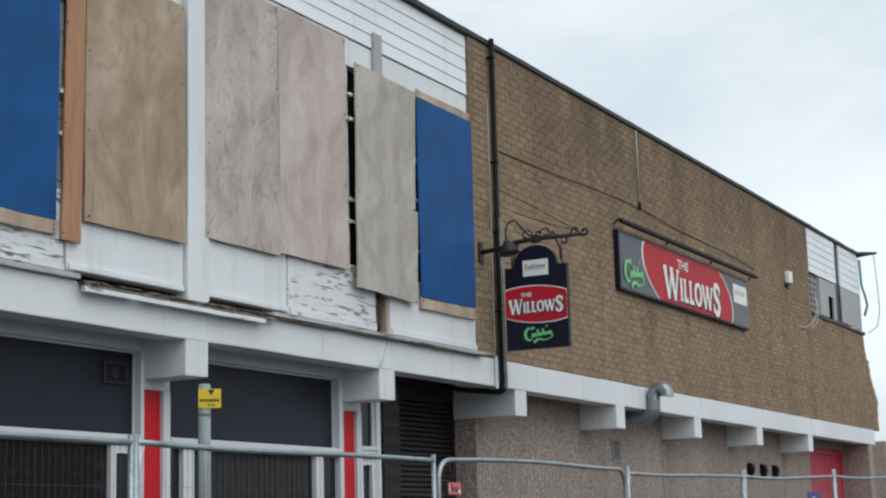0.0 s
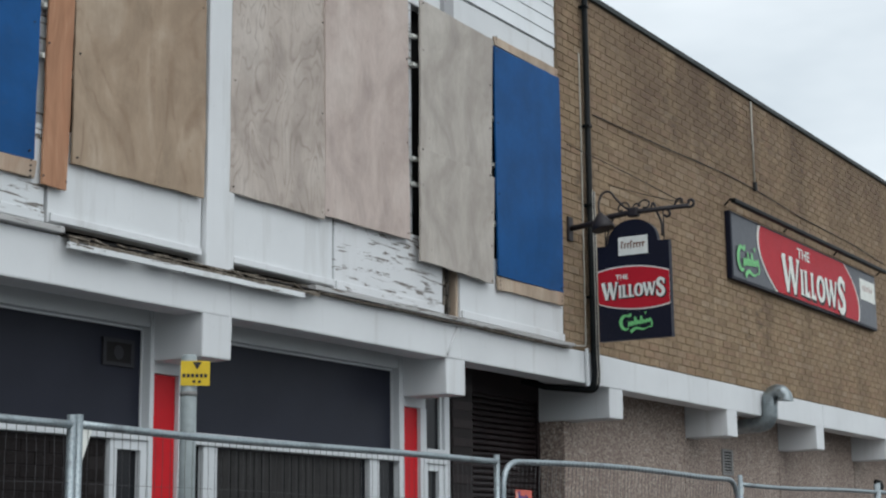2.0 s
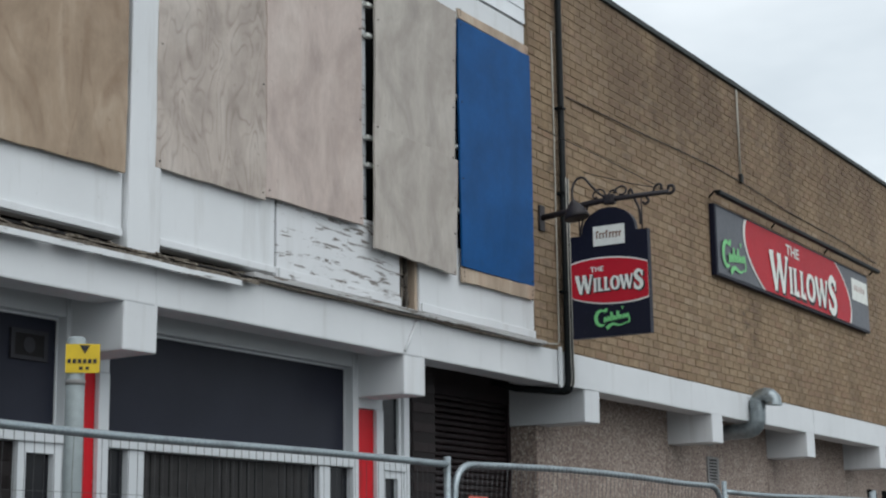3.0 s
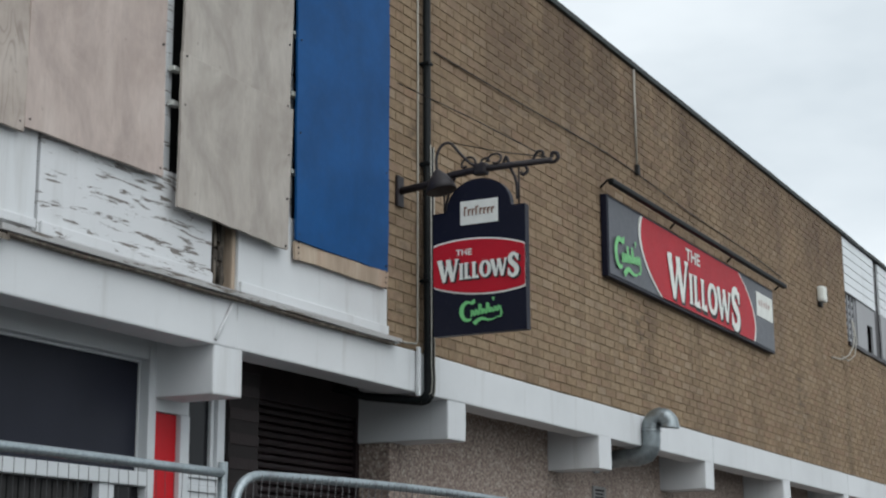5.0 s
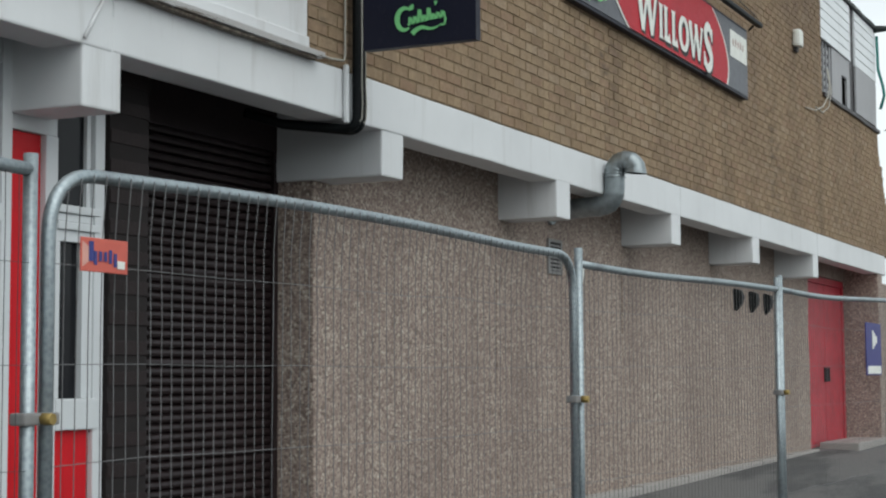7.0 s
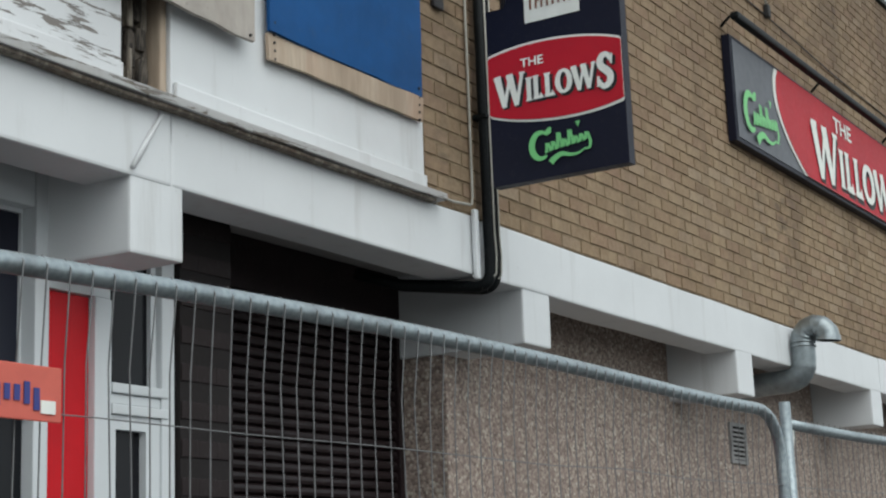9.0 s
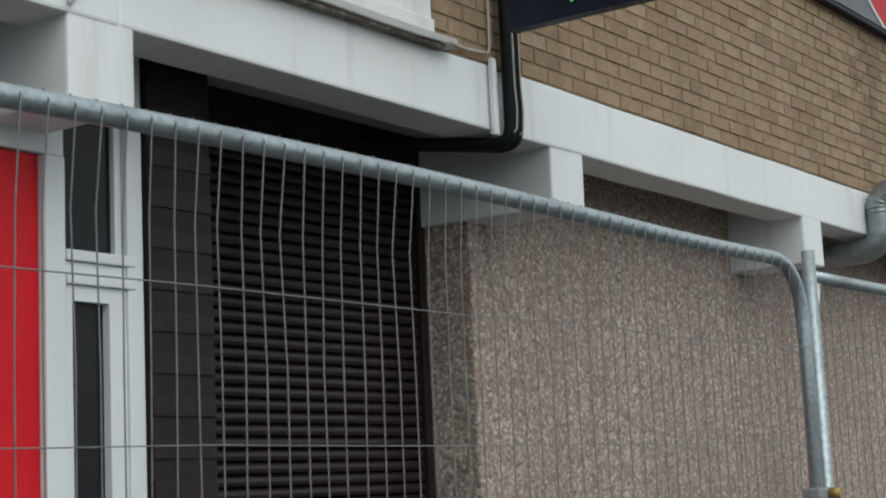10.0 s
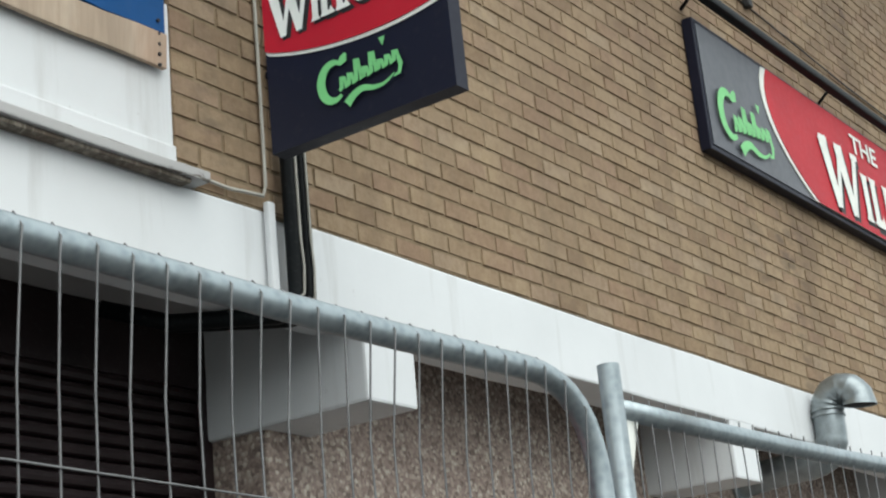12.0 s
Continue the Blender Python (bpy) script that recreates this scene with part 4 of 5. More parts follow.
def ribbon(bm, m, points, widths, lift=0.0):
    """A flat band along the points, as wide as the widths say, in the plane of the pose m."""
    pts = [Vector((u, v)) for u, v in points]
    if isinstance(widths, (int, float)):
        widths = [widths] * len(pts)
    pairs = []
    for i, p in enumerate(pts):
        d = pts[min(i + 1, len(pts) - 1)] - pts[max(i - 1, 0)]
        n = Vector((-d.y, d.x)).normalized() * widths[i] / 2
        pairs.append((bm.verts.new(m @ Vector((p.x + n.x, p.y + n.y, lift))), bm.verts.new(m @ Vector((p.x - n.x, p.y - n.y, lift)))))
    for (a, b), (c, d) in zip(pairs, pairs[1:]):
        bm.faces.new((a, b, d, c))


def smooth_line(points, n=5):
    """The points of a soft curve through the given ones."""
    pts = [Vector(p) for p in points]
    out = []
    for i in range(len(pts) - 1):
        a, b, c, d = pts[max(i - 1, 0)], pts[i], pts[i + 1], pts[min(i + 2, len(pts) - 1)]
        for k in range(n):
            t = k / n
            out.append(0.5 * (2 * b + (c - a) * t + (2 * a - 5 * b + 4 * c - d) * t * t + (3 * b - a - 3 * c + d) * t ** 3))
    return out + [pts[-1]]


def glyph(ch):
    """Strokes of a flared capital one unit high: its width, and points with their breadths."""
    if ch == "W":
        return 1.30, [([(0.06, 1.0), (0.36, 0.0)], [0.24, 0.15]), ([(0.36, 0.0), (0.66, 1.0)], [0.10, 0.08]),
                      ([(0.62, 1.0), (0.92, 0.0)], [0.24, 0.15]), ([(0.92, 0.0), (1.22, 1.0)], [0.10, 0.10]),
                      ([(-0.04, 0.975), (0.24, 0.975)], 0.05), ([(0.50, 0.975), (0.78, 0.975)], 0.05), ([(1.08, 0.975), (1.34, 0.975)], 0.05)]
    if ch == "I":
        return 0.36, [([(0.18, 0.0), (0.18, 0.12), (0.18, 0.88), (0.18, 1.0)], [0.32, 0.19, 0.19, 0.32])]
    if ch == "L":
        return 0.62, [([(0.18, 0.0), (0.18, 0.12), (0.18, 0.88), (0.18, 1.0)], [0.32, 0.19, 0.19, 0.32]),
                      ([(0.08, 0.06), (0.42, 0.06), (0.56, 0.12)], [0.12, 0.12, 0.26])]
    if ch == "O":
        loop = [2 * math.pi * i / 28 for i in range(29)]
        return 0.92, [([(0.46 + 0.36 * math.cos(a), 0.5 + 0.44 * math.sin(a)) for a in loop], [0.10 + 0.12 * abs(math.cos(a)) for a in loop])]
    line = smooth_line([(0.58, 0.78), (0.46, 0.93), (0.28, 0.94), (0.15, 0.80), (0.20, 0.63), (0.38, 0.50), (0.53, 0.36), (0.52, 0.17), (0.37, 0.06), (0.20, 0.07), (0.07, 0.24)], 4)
    return 0.68, [(line, [0.10 + 0.11 * math.sin(math.pi * i / (len(line) - 1)) for i in range(len(line))]),
                  ([(0.60, 0.66), (0.60, 0.94)], [0.05, 0.09]), ([(0.06, 0.36), (0.06, 0.06)], [0.05, 0.09])]


def pub_name(m, width, height, lift=0.0, grow=0.0):
    """The pub's name in flared capitals, first and last letter larger; grow widens each stroke."""
    layout, x = [], 0.0
    for ch, tall, low in (("W", 1.28, -0.06), ("I", 0.94, 0.0), ("L", 0.94, 0.02), ("L", 0.94, 0.02), ("O", 0.96, 0.02), ("W", 0.98, 0.0), ("S", 1.36, -0.12)):
        wide, strokes = glyph(ch)
        layout.append((x, tall, low, strokes))
        x += wide * tall * 0.92 + 0.07
    k = width / (x - 0.07)
    bm, step = bmesh.new(), 0
    for left, tall, low, strokes in layout:
        for points, widths in strokes:
            widths = [widths] * len(points) if isinstance(widths, (int, float)) else widths
            # every stroke a hair over the last, so that none share a plane
            ribbon(bm, m, [((left + u * tall * 0.92) * k - width / 2, (low + v * tall - 0.55) * height) for u, v in points],
                   [w * (k + height) / 2 * tall + grow for w in widths], lift + 0.00012 * step)
            step += 1
    return bm


def green_mark(m, size, root):
    """A plain green brand mark: a thick curl, a run of peaks and a tail, each its own part."""
    def strip(name, points, widths, lift):
        bm = bmesh.new()
        ribbon(bm, m, [(u * size, v * size) for u, v in points], [w * size for w in widths], lift)
        part(name, bm, GREEN, root, "plain green brand mark")
    arc = [(-0.30 + 0.15 * math.cos(a), 0.06 + 0.19 * math.sin(a)) for a in np.linspace(0.9, 5.3, 22)]
    strip("mark_curl", arc, [0.035 + 0.065 * math.sin(math.pi * i / 21) for i in range(22)], 0.0)
    strip("mark_flag", [(-0.22, 0.21), (-0.17, 0.25), (-0.14, 0.30)], [0.05, 0.10, 0.03], 0.0004)
    peaks, wide = [], []
    for i in range(8):
        x = -0.24 + i * 0.088
        low, tall = -0.055 + 0.010 * i, (0.075, 0.085, 0.20, 0.09, 0.21, 0.10, 0.115, 0.13)[i]
        peaks += [(x, low), (x + 0.028, low + 0.02), (x + 0.034, tall), (x + 0.064, tall - 0.01)]
        wide += [0.040, 0.048, 0.050, 0.034]
    strip("mark_band", peaks + [(0.475, -0.02), (0.455, -0.10), (0.39, -0.115)], wide + [0.05, 0.04, 0.02], 0.0008)
    tail = smooth_line([(-0.16, -0.215), (-0.08, -0.15), (0.03, -0.115), (0.16, -0.15), (0.29, -0.145), (0.40, -0.085)], 4)
    strip("mark_tail", tail, [0.085 * (1 - i / (len(tail) - 1)) + 0.014 for i in range(len(tail))], 0.0012)
    strip("mark_dot", [(0.29, 0.315), (0.29, 0.235)], [0.075, 0.010], 0.0)


def long_sign():
    x0, x1, z0, z1, y = 2.72, 7.97, 4.265, 5.02, -0.065
    root = thing("fascia_sign", "slate-grey and red pub fascia sign with cream lettering", "sign", (x0, 0, z0))
    part("backboard", soft_box(x0, y, z0, x1, -0.005, z1, 0.006), NAVY, root)
    part("face", boxes((x0 + 0.03, y - 0.006, z0 + 0.03, x1 - 0.03, y - 0.0005, z1 - 0.03)), SIGN_GREY, root)
    cx, cz = 5.35, (z0 + z1) / 2
    m = Matrix(((1, 0, 0, 0), (0, 0, -1, y - 0.012), (0, 1, 0, 0), (0, 0, 0, 1)))
    hz = (z1 - z0) / 2 - 0.03
    part("oval_rim", plate(slanted_oval(cx, cz, 1.785, 0.69, -0.72, None, hz), m, 0.005), CREAM, root)
    m2 = Matrix.Translation((0, -0.004, 0)) @ m
    part("oval", plate(slanted_oval(cx, cz, 1.735, 0.67, -0.72, None, hz), m2, 0.003), RED_SIGN, root)
    face = Matrix(((1, 0, 0, 0), (0, 0, -1, y - 0.021), (0, 1, 0, 0), (0, 0, 0, 1)))
    part("lettering_shadow", pub_name(face @ Matrix.Translation((5.455, 4.522, -0.005)), 2.30, 0.335, 0.0, 0.045), INK, root)
    part("lettering", pub_name(face @ Matrix.Translation((5.42, 4.545, 0.003)), 2.30, 0.335, 0.0, 0.016), CREAM, root)
    part("lettering", lettering("THE", face @ Matrix.Translation((5.02, 4.862, 0.004)), 0.44, 0.125, 0, 0.02), CREAM, root)
    green_mark(face @ Matrix.Translation((3.18, 4.48, 0)), 0.68, root)
    label_plate = part("white_plate", boxes((7.26, y - 0.012, 4.62, 7.90, y - 0.007, 4.90)), CREAM, root)
    for i in range(5):
        part("faded_bar", boxes((7.35 + i * 0.095, y - 0.0155, 4.745, 7.38 + i * 0.095, y - 0.0125, 4.81 + 0.012 * (i % 2))), FADED_INK, label_plate)
    # trough light above
    lamp = thing("sign_light", "black trough light on arms above the sign", "lamp", (x0, -0.1, 5.12))
    part("trough", soft_box(2.60, -0.185, 5.075, 8.20, -0.125, 5.125, 0.016), BLACK, lamp)
    for i in range(4):
        x = 2.75 + i * 1.85
        part("arm", bar([(x, 0.0, 5.09), (x, -0.07, 5.15), (x, -0.15, 5.118)], 0.011, 8), BLACK, lamp)


long_sign()


def hanging_sign():
    # faces along the pavement; its own u runs out from the wall, v upwards
    m = Matrix(((0, 0, -1, -1.055), (-1, 0, 0, -0.632), (0, 1, 0, 3.145), (0, 0, 0, 1)))
    w = 0.342
    root = thing("hanging_sign", "navy arched hanging pub sign with red oval", "sign", (-1.02, -0.625, 3.15))
    arch = [(0.235 * math.cos(a), 0.865 + 0.19 * math.sin(a)) for a in np.linspace(0, math.pi, 24)]
    outline = [(-w, 0), (w, 0), (w, 0.842), (0.245, 0.842)] + arch + [(-0.245, 0.842), (-w, 0.842)]
    part("board", plate(outline, m, 0.06), NAVY, root)
    oval = slanted_oval(0, 0.452, 0.50, 0.185, -0.45, w - 0.004)
    rim = slanted_oval(0, 0.452, 0.515, 0.197, -0.45, w - 0.004)
    lift = Matrix.Translation((-0.004, 0, 0))
    part("oval_rim", plate(rim, lift @ m, 0.003), CREAM, root)
    part("oval", plate(oval, lift @ lift @ m, 0.003), RED_SIGN, root)
    face = Matrix.Translation((-0.012, 0, 0)) @ m
    part("lettering_shadow", pub_name(face @ Matrix.Translation((0.012, 0.424, -0.003)), 0.595, 0.118, 0.0, 0.012), INK, root)
    part("lettering", pub_name(face @ Matrix.Translation((0.003, 0.432, 0.003)), 0.595, 0.118, 0.0, 0.004), CREAM, root)
    part("lettering", lettering("THE", face @ Matrix.Translation((-0.105, 0.552, 0.003)), 0.118, 0.042, 0, 0.02), CREAM, root)
    green_mark(face @ Matrix.Translation((0.016, 0.13, 0)), 0.318, root)
    white = part("white_plate", plate([(-0.135, 0.742), (0.145, 0.742), (0.145, 0.905), (-0.135, 0.905)], lift @ m, 0.004), CREAM, root)
    bm = bmesh.new()
    for i in range(8):
        u, tall = -0.105 + i * 0.029, 0.062 if i in (0, 3) else 0.044
        box(bm, -1.064, -0.632 - u - 0.009, 3.145 + 0.802, -1.0605, -0.632 - u, 3.145 + 0.802 + tall)
        box(bm, -1.064, -0.632 - u - 0.022, 3.145 + 0.802 + tall - 0.011, -1.0605, -0.632 - u - 0.010, 3.145 + 0.802 + tall)
    part("brown_bars", bm, BROWN_INK, white)
    # bracket
    br = thing("sign_bracket", "dark wrought-iron bracket with scrolls", "bracket", (-1.02, 0, 4.2))
    x = -1.025
    part("wall_plate", soft_box(x - 0.045, -0.024, 4.08, x + 0.045, -0.001, 4.30, 0.008), IRON, br)
    part("arm", bar([(x, -0.01, 4.19), (x, -0.25, 4.215), (x, -0.42, 4.255), (x, -0.62, 4.27), (x, -1.16, 4.265)], [0.026, 0.026, 0.026, 0.024, 0.02], 10), IRON, br)
    part("end_hook", bar(smooth_line([(x, -1.10, 4.268), (x, -1.17, 4.25), (x, -1.205, 4.27), (x, -1.20, 4.305), (x, -1.165, 4.31), (x, -1.16, 4.285)], 4), 0.013, 8), IRON, br)
    part("end_hook", bar(smooth_line([(x, -1.02, 4.27), (x, -1.06, 4.335), (x, -1.10, 4.325), (x, -1.09, 4.29)], 4), 0.010, 8), IRON, br)
    part("end_drop", bar(smooth_line([(x, -0.96, 4.262), (x, -0.985, 4.215), (x, -0.955, 4.19), (x, -0.935, 4.21)], 4), 0.011, 8), IRON, br)
    part("collar", soft_box(x - 0.035, -0.69, 4.225, x + 0.035, -0.59, 4.31, 0.02), IRON, br)
    # small scrolls rising from the collar
    for sgn, c, big in ((1, -0.60, 0.085), (-1, -0.68, 0.085), (1, -0.70, 0.05)):
        pts = []
        for i in range(26):
            a = i / 25 * 5.2
            r = big * (1 - 0.72 * i / 25)
            pts.append((x + 0.02 * math.sin(a), c + sgn * (big - r * math.cos(a)) * 0.8, 4.315 + r * math.sin(a) * 0.8))
        part("scroll", bar(pts, 0.008, 6), IRON, br)
    part("strap", bar(smooth_line([(x, -0.80, 4.27), (x, -0.83, 4.33), (x, -0.86, 4.25), (x, -0.90, 4.15), (x, -0.905, 4.03)], 4), 0.010, 6), IRON, br)
    part("strap", bar(smooth_line([(x, -0.45, 4.25), (x, -0.40, 4.14), (x, -0.375, 4.05), (x, -0.37, 3.99)], 4), 0.009, 6), IRON, br)
    for y in (-0.36, -0.92):
        part("hanger", bar([(x, y, 4.25), (x, y, 3.985)], 0.006, 6), IRON, br)
    # bell lamp on a gooseneck from the collar
    lamp = thing("bell_lamp", "small dark bell-shaped lamp on a gooseneck", "lamp", (-1.1, -0.34, 4.2))
    prof = [(0.0, 0.016), (0.02, 0.03), (0.05, 0.056), (0.09, 0.083), (0.13, 0.098), (0.165, 0.106), (0.17, 0.100)]
    part("shade", bar([(-1.10, -0.345 - 0.20 * d, 4.285 - d * 0.92) for d, _ in prof], [r for _, r in prof], 16), IRON, lamp)
    part("gooseneck", bar(smooth_line([(-1.10, -0.345, 4.27), (-1.09, -0.335, 4.37), (-1.07, -0.36, 4.455), (-1.05, -0.42, 4.475), (-1.04, -0.485, 4.40), (-1.03, -0.56, 4.32), (-1.03, -0.62, 4.29)], 5), 0.010, 8), IRON, lamp)


hanging_sign()


# ---------- pipes, wires and fittings on the walls ----------
def downpipe():
    root = thing("downpipe", "black plastic downpipe with a cable beside it", "pipe", (-0.6, -0.07, 2.75))
    x = -0.69
    part("pipe", bar([(x, -0.05, ROOF + 0.07), (x, -0.05, 3.0)] + bend((x, -0.05, 3.0), (x, -0.05, 2.775), (x - 0.05, 0.25, 2.785), 0.08) + [(x - 0.16, 0.36, 2.81), (x - 0.34, 0.5, 2.86)], 0.029, 14), BLACK, root)
    part("second_pipe", bar([(x + 0.066, -0.045, 4.6), (x + 0.066, -0.045, 3.0)] + bend((x + 0.066, -0.045, 3.0), (x + 0.066, -0.045, 2.77), (x, 0.25, 2.78), 0.08) + [(x - 0.12, 0.38, 2.81), (x - 0.30, 0.5, 2.86)], 0.024, 12), BLACK, root)
    for dx, y in ((-0.004, -0.083), (0.060, -0.073)):
        part("pale_cable", bar([(x + dx, y, 4.6), (x + dx, y, 3.02), (x + dx + 0.003, y - 0.004, 2.92), (x + dx, y, 2.83), (x + dx - 0.02, y + 0.07, 2.765)], 0.0045, 6), CABLE, root, "thin pale cable")
    for z in (6.35, 5.2, 4.45, 3.6):
        part("clip", soft_box(x - 0.034, -0.083, z, x + 0.034, -0.002, z + 0.025, 0.006), BLACK, root)
    solo("white_cable", bar([(-0.752, -0.010, 5.9), (-0.755, -0.012, 5.0), (-0.762, -0.012, 4.20), (-0.765, -0.012, 3.6), (-0.768, -0.012, 3.2), (-0.785, -0.014, 3.16), (-0.95, -0.014, 3.145), (-1.1, -0.014, 3.15)], 0.0065, 6), CABLE, "pale thin cable down the brickwork", "cable")
    solo("cable_cover", soft_box(-0.785, -0.032, 2.80, -0.749, -0.0075, 3.14, 0.008), WHITE, "white cable cover strip on the beam", "trim")
    solo("wall_wire", bar([(-0.5, -0.012, 5.37), (1.1, -0.012, 5.40), (2.9, -0.012, 5.45), (3.65, -0.012, 5.44), (5.2, -0.012, 5.38), (7.2, -0.012, 5.36), (8.6, -0.012, 5.30)], 0.0055, 6), INK, "dark sagging wire along the brick wall", "wire")
    solo("stay_wire", bar([(-1.05, -0.01, 4.97), (-1.03, -0.6, 4.62), (-1.03, -1.12, 4.29)], 0.004, 6), INK, "thin stay wire to the sign bracket", "wire")
    solo("stay_wire", bar([(-0.2, -0.01, 4.75), (-0.6, -0.6, 4.5), (-1.03, -1.12, 4.29)], 0.004, 6), INK, "thin stay wire to the sign bracket", "wire")
    pole = thing("wall_conduit", "pale conduit with a black end on the brick wall", "conduit", (3.66, 0, 5.42))
    part("conduit", bar([(3.655, -0.02, 6.48), (3.66, -0.02, 5.52)], 0.010, 8), CABLE, pole)
    part("end_box", soft_box(3.635, -0.045, 5.42, 3.69, -0.002, 5.52, 0.01), INK, pole)


downpipe()


def duct():
    root = thing("steel_duct", "galvanised steel duct curling up over the beam", "duct", (3.9, 0, 2.7))
    x = 3.64
    path = [(x, WALL_R + 0.02, 2.70), (x, 0.22, 2.725)] + [tuple(p) for p in bend((x, 0.22, 2.725), (x, -0.085, 2.735), (x, -0.085, 2.98), 0.14, 5)] + [(x, -0.085, 2.97)]
    path += [(x, -0.085 - 0.092 * (1 - math.cos(k)), 3.000 + 0.092 * math.sin(k)) for k in np.linspace(0.1, 3.0, 11)] + [(x, -0.266, 2.985)]
    fine = []
    for a, b in zip(path, path[1:]):
        fine += [Vector(a).lerp(Vector(b), k / 3) for k in range(3)]
    fine.append(Vector(path[-1]))
    part("pipe", bar(fine, [0.083 + (0.003 if i % 6 == 0 else 0) + (0.006 if i > len(fine) - 4 else 0) for i in range(len(fine))], 20, False), DUCT_STEEL, root)
    tip, back = Vector(path[-1]), Vector(path[-2])
    # near-black disc stands for the shade inside the duct
    part("mouth", bar([tip.lerp(back, 0.15), tip.lerp(back, 0.25)], 0.084, 18), DARK, root)
    for z in (2.955, 2.985):
        part("seam_ring", bar([(x, -0.085, z), (x, -0.085, z + 0.014)], 0.090, 20), DUCT_STEEL, root)
    part("wall_collar", bar([(x, WALL_R - 0.03, 2.70), (x, WALL_R + 0.01, 2.70)], 0.10, 20), DUCT_STEEL, root)


duct()


def small_fittings():
    vent = thing("air_vent", "grey louvred air vent in the pebbledash", "vent", (3.7, WALL_R, 2.2))
    part("frame", boxes((3.56, WALL_R - 0.02, 2.19, 3.60, WALL_R + 0.01, 2.48), (3.83, WALL_R - 0.02, 2.19, 3.87, WALL_R + 0.01, 2.48), (3.60, WALL_R - 0.02, 2.19, 3.83, WALL_R + 0.01, 2.215), (3.60, WALL_R - 0.02, 2.455, 3.83, WALL_R + 0.01, 2.48)), VENT_GREY, vent)
    # shade behind the vent slats, as a near-black plate
    part("backing", boxes((3.60, WALL_R - 0.008, 2.215, 3.83, WALL_R - 0.003, 2.455)), DARK, vent)
    for i in range(7):
        z = 2.222 + i * 0.033
        part("slat", boxes((3.602, WALL_R - 0.018, z, 3.828, WALL_R - 0.009, z + 0.016)), VENT_GREY, vent)
    for x in (9.30, 9.98, 10.64):
        cowl = thing("extract_cowl", "small black wall extract cowl", "cowl", (x, WALL_R, 2.05), "row of three cowls")
        bm = bmesh.new()
        rings = []
        for z, half, deep in ((2.33, 0.07, 0.03), (2.31, 0.08, 0.08), (2.24, 0.08, 0.10), (2.16, 0.06, 0.085), (2.11, 0.035, 0.05), (2.08, 0.02, 0.025)):
            rings.append([bm.verts.new((x - half, WALL_R - 0.001, z)), bm.verts.new((x - half * 0.8, WALL_R - deep, z)), bm.verts.new((x + half * 0.8, WALL_R - deep, z)), bm.verts.new((x + half, WALL_R - 0.001, z))])
        for p, q in zip(rings, rings[1:]):
            for i in range(4):
                bm.faces.new((p[i], p[(i + 1) % 4], q[(i + 1) % 4], q[i]))
        bm.faces.new(rings[0])
        bm.faces.new(rings[-1][::-1])
        part("hood", bm, BLACK, cowl)
    bell = thing("alarm_box", "white rounded alarm box on the brick wall", "alarm box", (10.4, 0, 5.2))
    part("case", soft_box(10.28, -0.10, 5.28, 10.48, -0.005, 5.49, 0.035), CREAM, bell)
    part("base", soft_box(10.32, -0.05, 5.22, 10.43, -0.004, 5.278, 0.01), INK, bell)
    fan = thing("window_fan", "dark square extractor fan in the window", "fan", (-6.3, WALL_L, 2.5))
    y = WALL_L + 0.041
    part("frame", boxes((-6.43, y, 2.50, -6.40, y + 0.016, 2.67), (-6.18, y, 2.50, -6.15, y + 0.016, 2.67), (-6.40, y, 2.50, -6.18, y + 0.016, 2.523), (-6.40, y, 2.647, -6.18, y + 0.016, 2.67)), FAN_GREY, fan)
    part("grille", boxes((-6.40, y + 0.006, 2.523, -6.18, y + 0.014, 2.647)), DARK, fan)
    part("hub", bar([(-6.29, y + 0.002, 2.585), (-6.29, y + 0.0055, 2.585)], 0.045, 14), FAN_GREY, fan)
    notice = thing("blue_notice", "blue notice sheet with a white arrow hung on the fence", "sign", (2.72, -2.30, 1.36))
    part("panel", soft_box(2.45, -2.315, 1.335, 2.99, -2.308, 1.70, 0.002), PURPLE, notice)
    part("arrow", boxes((2.66, -2.319, 1.52, 2.70, -2.3155, 1.65), (2.70, -2.319, 1.54, 2.76, -2.3155, 1.63), (2.76, -2.319, 1.56, 2.82, -2.3155, 1.61)), CREAM, notice)
    part("strip", boxes((2.49, -2.319, 1.345, 2.95, -2.3155, 1.40)), CREAM, notice)
    solo("loose_cable", bar([(12.05, -0.03, 5.30), (12.0, -0.07, 5.08), (11.85, -0.08, 4.90), (11.6, -0.07, 4.74), (11.25, -0.05, 4.64), (10.85, -0.02, 4.62)], 0.009, 6), CABLE, "pale loose cable hanging from the window", "cable")
    solo("loose_cable", bar([(12.1, -0.03, 5.3), (12.1, -0.07, 5.02), (11.9, -0.08, 4.78), (11.6, -0.06, 4.66), (11.35, -0.03, 4.70)], 0.008, 6), CABLE, "pale loose cable hanging from the window", "cable")
    solo("teal_cable", bar([(15.60, -0.02, 6.4), (15.60, -0.03, 5.9), (15.62, -0.09, 5.65), (15.62, -0.11, 5.5), (15.60, -0.05, 5.3)], 0.022, 6), TEAL, "teal loose cable at the broken end", "cable")
    solo("loose_cable", bar([(15.62, -0.30, 6.49), (15.62, -0.33, 5.9), (15.62, -0.34, 5.4), (15.62, -0.28, 5.08), (15.62, -0.10, 4.97)], 0.008, 6), VENT_GREY, "grey loose cable at the broken end", "cable")
